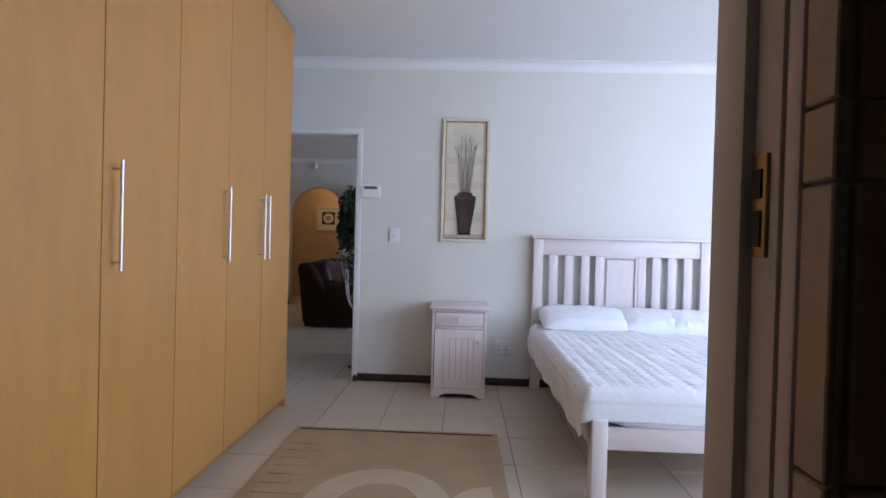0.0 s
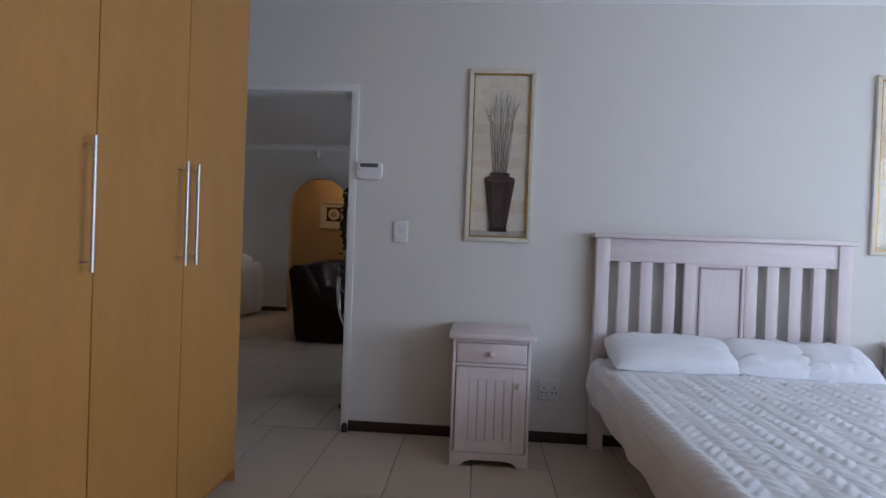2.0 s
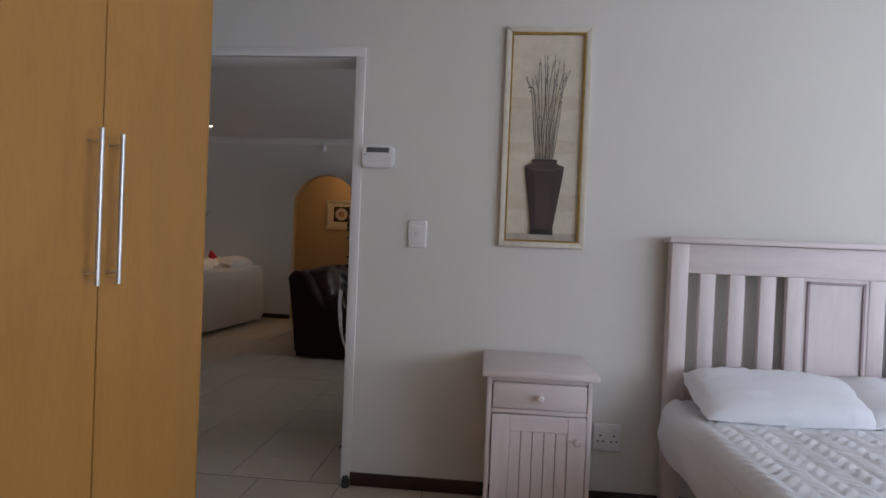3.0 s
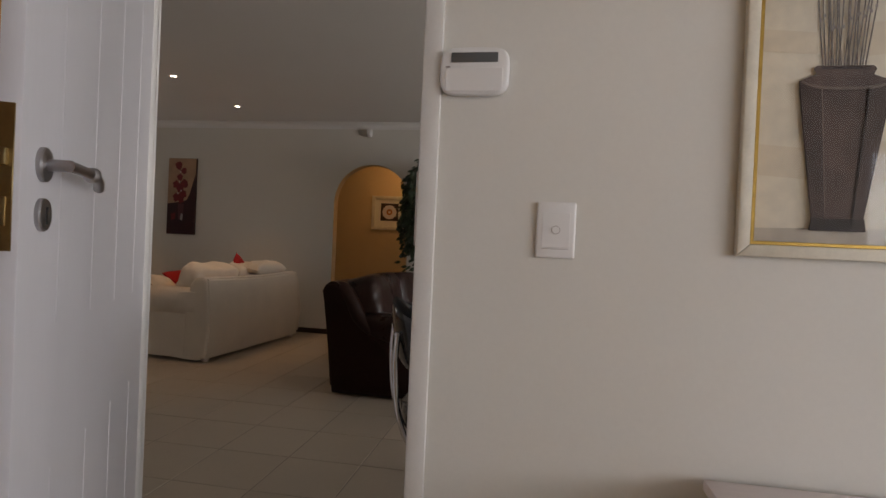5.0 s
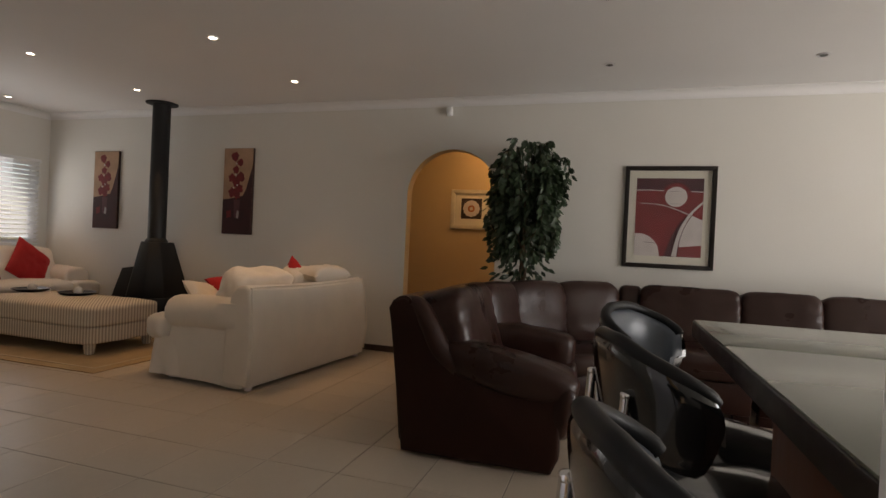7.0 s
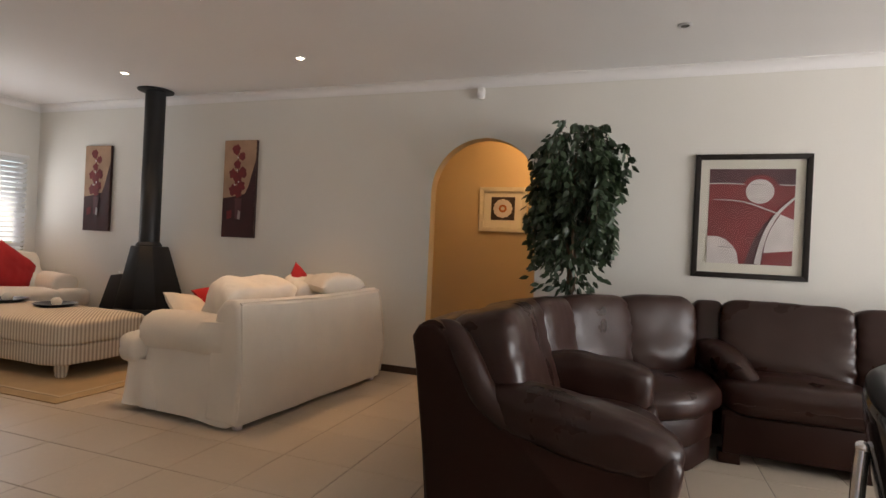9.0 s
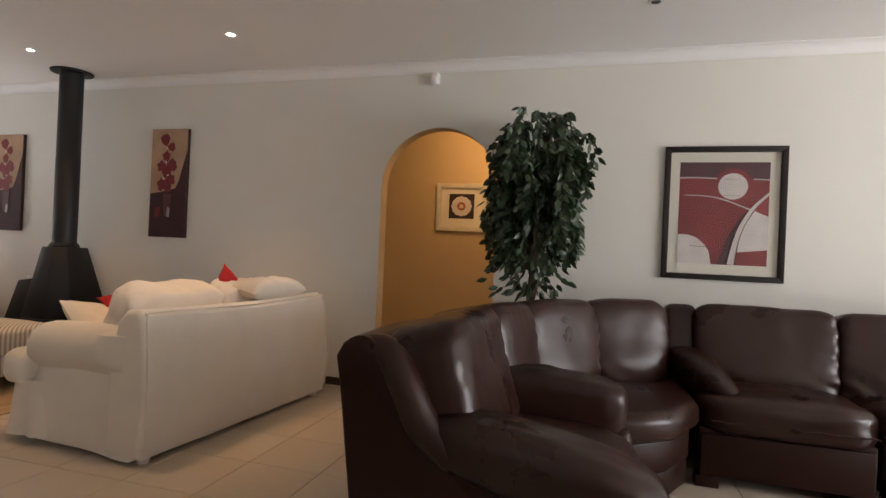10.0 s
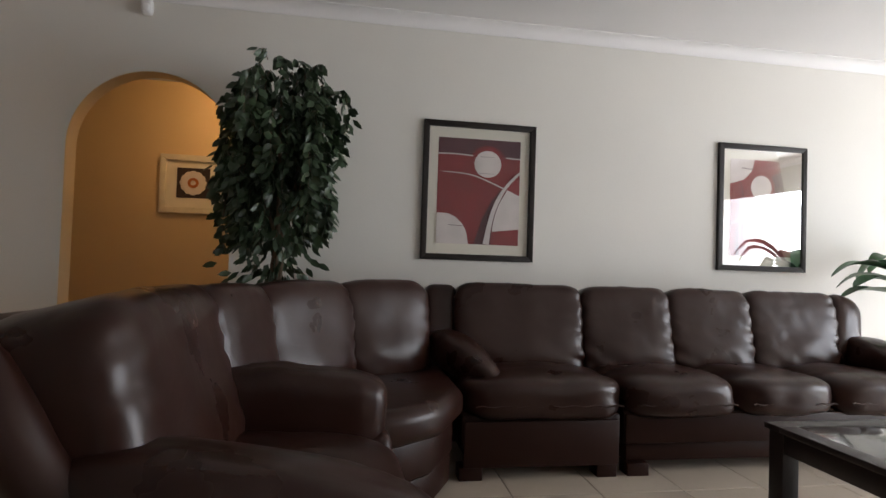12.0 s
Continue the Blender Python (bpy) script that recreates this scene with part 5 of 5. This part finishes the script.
    part("rug_body", bm, material, ob, "", ob.matrix_world.inverted())
    return ob


r1 = rug("bedroom_rug", -0.985, 0.24, 1.45, 3.29, "rug", "beige woven rug with pale arcs beside the bed")
rinv = r1.matrix_world.inverted()


def ring(cx, cy, r0, r1_, a0, a1, z=0.0125):
    n = 28
    o = [(cx + r1_ * math.cos(radians(a0 + (a1 - a0) * k / n)), cy + r1_ * 1.15 * math.sin(radians(a0 + (a1 - a0) * k / n))) for k in range(n + 1)]
    i = [(cx + r0 * math.cos(radians(a0 + (a1 - a0) * k / n)), cy + r0 * 1.15 * math.sin(radians(a0 + (a1 - a0) * k / n))) for k in range(n, -1, -1)]
    return prism(o + i, "z", 0.010, z + 0.003, 0.001, 1)


part("pale_arc", ring(-0.35, 2.32, 0.19, 0.33, 5, 175), "rug_pale", r1, "pale carved arc", rinv)
part("pale_arc", ring(0.18, 2.30, 0.10, 0.22, 95, 200), "rug_pale", r1, "pale carved arc", rinv)
for k in range(14):
    y = 1.7 + k * 0.10
    part("carved_rib", box(-0.93, -0.74 + 0.05 * math.sin(k * 2.1), y, y + 0.035, 0.010, 0.0165, 0.002, 1), "rug", r1, "", rinv)
part("border_line", box(-0.95, 0.205, 3.235, 3.245, 0.010, 0.0160, 0.001, 1), "rug_dark", r1, "", rinv)
r2 = rug("living_room_rug", -7.05, -4.84, 7.535, 8.86, "rug", "flat beige rug under the striped ottoman")
r2i = r2.matrix_world.inverted()
part("border_line", box(-6.95, -4.93, 7.62, 7.645, 0.010, 0.0155, 0.001, 1), "rug_pale", r2, "", r2i)
part("border_line", box(-4.955, -4.93, 7.645, 8.80, 0.010, 0.0155, 0.001, 1), "rug_pale", r2, "", r2i)
r3 = rug("shag_rug", 0.12, 1.50, 6.35, 7.48, "rug_dark", "dark shaggy rug under the coffee table", 0.02)
rnd = random.Random(5)
bm = bmesh.new()
for k in range(2600):
    x, y = rnd.uniform(0.12, 1.50), (rnd.uniform(6.35, 7.48) if k % 3 else 7.48 - abs(rnd.gauss(0, 0.02)))
    dx, dy, hh = rnd.uniform(-0.02, 0.02), rnd.uniform(-0.015, 0.02), rnd.uniform(0.012, 0.028)
    a, b = bm.verts.new((x - 0.003, y, 0.016)), bm.verts.new((x + 0.003, y, 0.016))
    bm.faces.new((a, b, bm.verts.new((x + dx, y + dy, 0.016 + hh))))
tagged(part("shag_tufts", bm, "rug_dark", r3, "", r3.matrix_world.inverted()), kind="stuff")

# ---- striped ottoman with bowls ----
ot = thing("striped_ottoman", pose(-6.11, 8.29, 0), "large cream and taupe striped ottoman on turned feet", "ottoman")
L, D = 1.58, 0.80
part("base", soft((0, 0, 0.185), (L - 0.01, D - 0.01, 0.17), 12, 16, wrinkle=0.004, seed=4), "stripe", ot)
part("top_cushion", soft((0, 0, 0.345), (L + 0.01, D + 0.01, 0.20), 9, 18, wrinkle=0.005, seed=2, sag=-0.015), "stripe", ot)
for sx in (-1, 1):
    for sy in (-1, 1):
        part("foot", lathe([(0.030, 0.012), (0.042, 0.03), (0.040, 0.05), (0.048, 0.065), (0.050, 0.12)], 16, (sx * (L / 2 - 0.10), sy * (D / 2 - 0.09), 0)), "stripe", ot, "turned upholstered foot")


def bowl(x, y):
    ob = thing("shallow_bowl", pose(x, y, 0.446), "dark shallow bowl holding a white ball", "bowl", "bowls on the ottoman")
    part("dish", lathe([(0.05, 0.0), (0.12, 0.013), (0.170, 0.040), (0.165, 0.043), (0.115, 0.019), (0.03, 0.009)], 28), "bowl", ob)
    part("ornament_ball", soft((0.0, 0.01, 0.052), (0.085, 0.085, 0.085), 2.0, 8), "white_ball", ob, "white decorative ball")


bowl(-6.14, 8.42)
bowl(-6.72, 8.38)

# ---- counter table with glass top, and its stools ----
tb = thing("dining_table", pose(-0.23, 5.6, 0), "tall dark-edged table with pale glass panels on a red-brown base", "table")
tinv = tb.matrix_world.inverted()
TX0, TX1, TY0, TY1, TZ = -0.745, 0.28, 4.80, 6.435, 0.910
part("top_frame", box(TX0, TX1, TY0, TY1, TZ - 0.058, TZ - 0.006, 0.004), "dark_wood", tb, "dark wooden edge", tinv)
part("glass_panel", box(TX0 + 0.004, TX1 - 0.004, TY0 + 0.004, 5.878, TZ - 0.0055, TZ, 0.001), "table_top", tb, "pale frosted glass panel", tinv)
part("glass_panel", box(TX0 + 0.004, TX1 - 0.004, 5.885, TY1 - 0.004, TZ - 0.0055, TZ, 0.001), "table_top", tb, "pale frosted glass panel", tinv)
part("pedestal", box(-0.69, 0.10, 4.95, 5.62, 0.06, TZ - 0.06, 0.006), "red_wood", tb, "red-brown wooden pedestal", tinv)
part("pedestal_foot", box(-0.71, 0.14, 4.92, 5.66, 0.0, 0.06, 0.006), "dark_wood", tb, "", tinv)


def tub_chair(m, label):
    """A bar chair: a padded band wraps round the back and the sides of a round seat, on chrome legs."""
    ob = thing("tub_chair", m, label, "chair", "tub chairs at the table")
    # plan of the band's middle, from one arm round the back to the other
    plan = curve([(-0.040, -0.136, 0), (-0.066, -0.142, 0), (-0.098, -0.134, 0), (-0.131, -0.104, 0), (-0.150, -0.056, 0), (-0.155, 0, 0), (-0.150, 0.056, 0), (-0.131, 0.104, 0), (-0.098, 0.134, 0), (-0.066, 0.142, 0), (-0.040, 0.136, 0)], 6)
    n = len(plan) - 1
    k = 14

    def level(i):
        s_ = abs(i / n - 0.5) * 2
        ear = max(0.0, (s_ - 0.84) / 0.16)
        top = 0.982 - 0.085 * max(0.0, (s_ - 0.15) / 0.85) ** 1.2
        low = 0.765 + 0.03 * (1 - s_)
        mid = low + (top - low) * 0.52
        shut = math.sqrt(max(0.0, 1 - ear * ear)) * 0.97 + 0.03
        return mid + (top - mid) * shut, mid + (low - mid) * shut

    def band_face(near, far, bulge):
        bm = bmesh.new()
        rings = []
        for i, p in enumerate(plan):
            d = (plan[min(i + 1, n)] - plan[max(i - 1, 0)]).normalized()
            out = Vector((-d.y, d.x, 0))
            top, low = level(i)
            ring = []
            for j in range(2 * k):
                outer = j < k
                v = (j if outer else 2 * k - 1 - j) / (k - 1)
                z = low + (top - low) * v
                lean = 0.030 * (v - 0.5)
                round_ = max(0.0, 1 - abs(2 * v - 1) ** 5)
                o = (far + bulge * round_ if outer else near - bulge * 0.4 * round_) * (0.25 + 0.75 * round_ ** 0.5) + lean
                ring.append(bm.verts.new((p.x + out.x * o, p.y + out.y * o, z)))
            rings.append(ring)
        for a, b in zip(rings, rings[1:]):
            for j in range(2 * k):
                bm.faces.new((a[j], a[(j + 1) % (2 * k)], b[(j + 1) % (2 * k)], b[j]))
        bm.faces.new(rings[0][::-1])
        bm.faces.new(rings[-1])
        return bm

    part("back_shell", band_face(-0.006, 0.016, 0.004), "black_shell", ob, "glossy black wrap-around back")
    # lining whose sky reflection is painted in as blue-grey
    pad = band_face(-0.026, -0.010, 0.004)
    for v in pad.verts:
        v.co.z = 0.872 + (v.co.z - 0.872) * 0.90
    part("inner_pad", pad, "pad_sheen", ob, "black padded lining with its window reflection painted blue-grey")
    rim = []
    for i, p in enumerate(plan[3:-3], 3):
        d = (plan[i + 1] - plan[i - 1]).normalized()
        rim.append((p.x - d.y * 0.012, p.y + d.x * 0.012, level(i)[0] - 0.004))
    part("rim", tube(rim, 0.014, 12), "rim_leather", ob, "rounded black leather rim")
    part("seat", soft((0.090, 0, 0.640), (0.46, 0.43, 0.10), 2.8, 14, wrinkle=0.004, seed=3, sag=-0.012), "black_shell", ob, "glossy black padded seat")
    part("seat_plate", lathe([(0.06, 0.535), (0.17, 0.550), (0.17, 0.594)], 28, (0.055, 0, 0)), "iron", ob)
    for sy in (-1, 1):
        part("back_bar", tube(curve([(-0.168, sy * 0.090, 0.893), (-0.172, sy * 0.090, 0.80), (-0.158, sy * 0.085, 0.66), (-0.115, sy * 0.070, 0.555), (-0.04, sy * 0.03, 0.525), (0.04, sy * 0.008, 0.52)], 5), 0.0092, 12), "chrome", ob, "bent chrome bar that carries the back")
        part("bar_cap", soft((-0.168, sy * 0.090, 0.893), (0.020, 0.020, 0.014), 2.5, 6), "chrome", ob)
    part("column", lathe([(0.026, 0.02), (0.026, 0.535)], 20, (0.055, 0, 0)), "chrome", ob, "chrome column")
    part("base_disc", lathe([(0.205, 0.0), (0.205, 0.006), (0.12, 0.016), (0.03, 0.030)], 36, (0.055, 0, 0)), "chrome", ob, "round chrome base")
    return ob


tub_chair(pose(-0.872, 4.895, 0, 0, 0, 18), "glossy black tub bar stool on chrome at the table")
tub_chair(pose(-0.865, 5.450, 0, 0, 0, 20), "glossy black tub bar stool turned a little from the table")
tub_chair(pose(-0.858, 5.930, 0, 0, 0, -30), "glossy black tub bar stool, lining painted with a blue-grey reflection")

# ---- coffee table ----
ct = thing("coffee_table", pose(0.76, 7.43, 0), "low espresso wood coffee table with a glass top", "coffee table")
cinv = ct.matrix_world.inverted()
CX0, CX1, CY0, CY1, CZ = 0.135, 1.35, 7.06, 7.80, 0.455
for b in ((CX0, CX1, CY0, CY0 + 0.07), (CX0, CX1, CY1 - 0.07, CY1), (CX0, CX0 + 0.07, CY0 + 0.07, CY1 - 0.07), (CX1 - 0.07, CX1, CY0 + 0.07, CY1 - 0.07)):
    part("top_border", box(b[0], b[1], b[2], b[3], CZ - 0.022, CZ, 0.003), "dark_wood", ct, "", cinv)
part("glass_inset", box(CX0 + 0.071, CX1 - 0.071, CY0 + 0.071, CY1 - 0.071, CZ - 0.010, CZ - 0.002, 0.001), "black_shell", ct, "dark glass inset", cinv)
for b in ((CX0 + 0.075, CX1 - 0.075, CY0 + 0.02, CY0 + 0.045), (CX0 + 0.075, CX1 - 0.075, CY1 - 0.045, CY1 - 0.02), (CX0 + 0.02, CX0 + 0.045, CY0 + 0.075, CY1 - 0.075), (CX1 - 0.045, CX1 - 0.02, CY0 + 0.075, CY1 - 0.075)):
    part("apron", box(b[0], b[1], b[2], b[3], CZ - 0.095, CZ - 0.023, 0.002), "dark_wood", ct, "", cinv)
for x in (CX0 + 0.012, CX1 - 0.077):
    for y in (CY0 + 0.012, CY1 - 0.077):
        part("leg", box(x, x + 0.065, y, y + 0.065, 0.0, CZ - 0.023, 0.003), "dark_wood", ct, "", cinv)

# ---- plants ----
tr = thing("ficus_tree", pose(-1.78, 9.13, 0), "tall dark green ficus tree with drooping leaves in a pot", "plant")
part("pot", lathe([(0.12, 0.0), (0.15, 0.15), (0.17, 0.30), (0.175, 0.32), (0.155, 0.32), (0.15, 0.28)], 28), "pot", tr)
part("soil", lathe([(0.15, 0.26), (0.148, 0.285)], 20), "soil", tr)
rnd = random.Random(11)
bm = bmesh.new()
for k, (dx, dy) in enumerate(((-0.05, 0.0), (0.04, 0.03), (0.06, -0.03), (0.0, -0.05))):
    tube(curve([(dx * 0.7, dy * 0.7, 0.27), (dx * 1.3, dy, 0.6), (-dx * 0.4, dy * 0.4, 0.95), (dx * 1.8, dy * 1.2, 1.35), (dx * 2.8, dy * 2.0, 1.85)], 6), 0.019, 8, bm, 0.007)
part("trunk", bm, "bark", tr, "several thin twisted stems")
bm = bmesh.new()


def leaf_at(bm, p, d, size, wide, roll, fold=0.25):
    d = d.normalized()
    s = d.cross(Vector((math.cos(roll), math.sin(roll), 0.3))).normalized()
    n = s.cross(d)
    mid = [p, p + d * size * 0.35 - n * size * 0.05, p + d * size * 0.72 - n * size * 0.03, p + d * size + n * size * 0.03]
    v = [bm.verts.new(q) for q in mid]
    lf = [bm.verts.new(mid[1] + s * wide + n * wide * fold), bm.verts.new(mid[2] + s * wide * 0.72 + n * wide * fold)]
    rt = [bm.verts.new(mid[1] - s * wide + n * wide * fold), bm.verts.new(mid[2] - s * wide * 0.72 + n * wide * fold)]
    for a in (lf, rt):
        bm.faces.new((v[0], v[1], a[0]))
        bm.faces.new((v[1], v[2], a[1], a[0]))
        bm.faces.new((v[2], v[3], a[1]))


twigs = bmesh.new()
for k in range(165):
    a = rnd.uniform(0, 2 * math.pi)
    r = 0.31 * math.sqrt(rnd.uniform(0.12, 1.0))
    z = rnd.uniform(1.30, 2.06)
    r *= 0.62 + 0.40 * math.sin(math.pi * min(1, (z - 1.20) / 0.62) / 2) - 0.16 * max(0, (z - 1.90) / 0.17)
    r *= 1 + 0.16 * math.sin(3 * a + z * 7)
    x, y = r * math.cos(a), r * math.sin(a) * 0.82
    ln = rnd.uniform(0.18, 0.36)
    if z - ln < 1.0 and abs(x) > 0.2:
        ln = z - 1.02
    out = Vector((math.cos(a), math.sin(a) * 0.8, 0))
    p0 = Vector((x * 0.75, y * 0.75, z - 0.02))
    line = curve([p0, Vector((x, y, z + 0.02)), Vector((x, y, z - ln * 0.5)) + out * 0.035, Vector((x, y, z - ln)) + out * 0.03], 5)
    tube(line, 0.0025, 4, twigs, 0.001)
    for q in line[3:]:
        for _ in range(2):
            d = Vector((rnd.uniform(-1.0, 1.0), rnd.uniform(-1.0, 1.0), -0.95 + rnd.uniform(-0.3, 0.35))) + out * 0.45
            if q.y > 0.26:
                d.y = -abs(d.y)
            leaf_at(bm, q + Vector((rnd.uniform(-0.02, 0.02), rnd.uniform(-0.02, 0.02), 0)), d, rnd.uniform(0.05, 0.088), rnd.uniform(0.014, 0.024), rnd.uniform(0, 6.28))
for k in range(120):
    p = Vector((rnd.gauss(0, 0.10) - 0.03, rnd.gauss(0, 0.07), rnd.uniform(0.86, 1.12)))
    leaf_at(bm, p, Vector((p.x * 4, p.y * 4, -0.6 + rnd.uniform(-0.4, 0.5))), rnd.uniform(0.06, 0.09), rnd.uniform(0.014, 0.02), rnd.uniform(0, 6.28))
tagged(part("twig_mass", twigs, "bark", tr), kind="stuff")
tagged(part("crown", bm, "leaf", tr, "many small drooping dark green leaves"), kind="stuff")

pl = thing("corner_plant", pose(2.24, 8.98, 0), "potted plant with long dark green strap leaves", "plant")
part("pot", lathe([(0.11, 0.0), (0.14, 0.14), (0.16, 0.34), (0.165, 0.36), (0.145, 0.36), (0.14, 0.31)], 28), "pot", pl)
part("soil", lathe([(0.14, 0.30), (0.138, 0.325)], 20), "soil", pl)
part("stem", tube(curve([(0, 0, 0.30), (0.01, 0, 0.6), (-0.01, 0, 0.95)]), 0.02, 10, None, 0.014), "bark", pl)
for k in range(16):
    a = k * 2.39996 + 2.9
    up = 0.05 + 0.32 * (k % 4) / 3
    ln = 0.52 + 0.12 * ((k * 7) % 5) / 4
    c, s = math.cos(a), math.sin(a) * 0.72
    z0 = 0.86 + 0.10 * (k % 5) / 4
    line = curve([(0, 0, z0), (c * ln * 0.4, s * ln * 0.4, z0 + up * 0.7), (c * ln * 0.75, s * ln * 0.75, z0 + up * 0.85), (c * ln, s * ln, z0 + up * 0.55 - 0.04)], 6)
    bm = bmesh.new()
    prev = None
    for i, q in enumerate(line):
        t = i / (len(line) - 1)
        w = 0.076 * math.sin(math.pi * min(1, 0.12 + t * 0.88)) ** 0.7
        side = Vector((-s, c, 0)).normalized()
        tri = [bm.verts.new(q + side * w + Vector((0, 0, w * 0.35))), bm.verts.new(q), bm.verts.new(q - side * w + Vector((0, 0, w * 0.35)))]
        if prev:
            bm.faces.new((prev[0], prev[1], tri[1], tri[0]))
            bm.faces.new((prev[1], prev[2], tri[2], tri[1]))
        prev = tri
    part("leaf", bm, "leaf2", pl)


# ---- floors: tiles of 0.40 m, laid one by one ----
def tile_mesh(w, d):
    bm = box(-w / 2, w / 2, -d / 2, d / 2, -0.012, 0.0)
    bmesh.ops.bevel(bm, geom=[e for e in bm.edges if all(v.co.z > -0.001 for v in e.verts)], offset=0.002, segments=1, profile=0.5, affect="EDGES")
    return finish("tile", bm, "tile")


def tiled_floor(name, x0, x1, y0, y1, gx, gy, near, label):
    floor = structure(name, box(x0, x1, y0, y1, -0.15, -0.0025), "grout", label, "floor")
    shared = {}
    rest = bmesh.new()
    i0, i1 = math.floor((x0 - gx) / 0.4), math.ceil((x1 - gx) / 0.4)
    j0, j1 = math.floor((y0 - gy) / 0.4), math.ceil((y1 - gy) / 0.4)
    for i in range(i0, i1):
        for j in range(j0, j1):
            a0, a1 = max(x0, gx + i * 0.4 + 0.0022), min(x1, gx + i * 0.4 + 0.3978)
            b0, b1 = max(y0, gy + j * 0.4 + 0.0022), min(y1, gy + j * 0.4 + 0.3978)
            if a1 - a0 < 0.02 or b1 - b0 < 0.02:
                continue
            cx, cy = (a0 + a1) / 2, (b0 + b1) / 2
            if near[0] < cx < near[1] and near[2] < cy < near[3]:
                key = (round(a1 - a0, 3), round(b1 - b0, 3))
                if key not in shared:
                    shared[key] = tile_mesh(*key)
                t = new("tile", shared[key])
                t.parent = floor
                t.location = (cx, cy, 0.0006 * math.sin(i * 12.9 + j * 7.3))
            else:
                box(a0, a1, b0, b1, -0.012, 0, bm=rest)
    if rest.verts:
        tagged(part("far_tiles", rest, "tile", floor), kind="stuff")
    return floor


tiled_floor("floor_bedroom", -1.83, BEAST, 0.46, W1, -0.497, 0.05, (-2, 3, 0, 5), "pale beige glazed floor tiles")
tiled_floor("floor_living_room", WEST, EAST, W1, W2, -2.652, 6.29, (-6.6, 1.3, 4.4, 9.5), "pale beige glazed floor tiles")
tiled_floor("floor_passage", -5.2, 0.2, W2, 10.9, -2.652, 6.29, (9, 9, 9, 9), "pale beige glazed floor tiles")
structure("floor_bathroom", box(-1.15, 1.0, -1.8, 0.46, -0.15, 0.0), "brown_tile", "dark bathroom floor tiles", "floor")

# bathroom tile pieces on the door wall
door_wall = bpy.data.objects["wall_bathroom"]
for z0, z1 in ((0.0, 0.22), (0.223, 0.47), (0.473, 0.72), (0.723, 0.970), (0.973, 1.218), (1.221, 1.284), (1.287, 1.535), (1.538, 1.785), (1.788, 2.035), (2.038, 2.285)):
    for x0, x1 in ((0.316, 0.560), (0.563, 0.80), (0.803, 0.998)):
        part("wall_tile", box(x0, x1, 0.446, 0.4585, z0, z1, 0.002, 1), "brown_tile", door_wall)
    part("edge_tile", box(0.296, 0.3045, 0.447, 0.488, z0, z1, 0.002, 1), "brown_tile", door_wall)
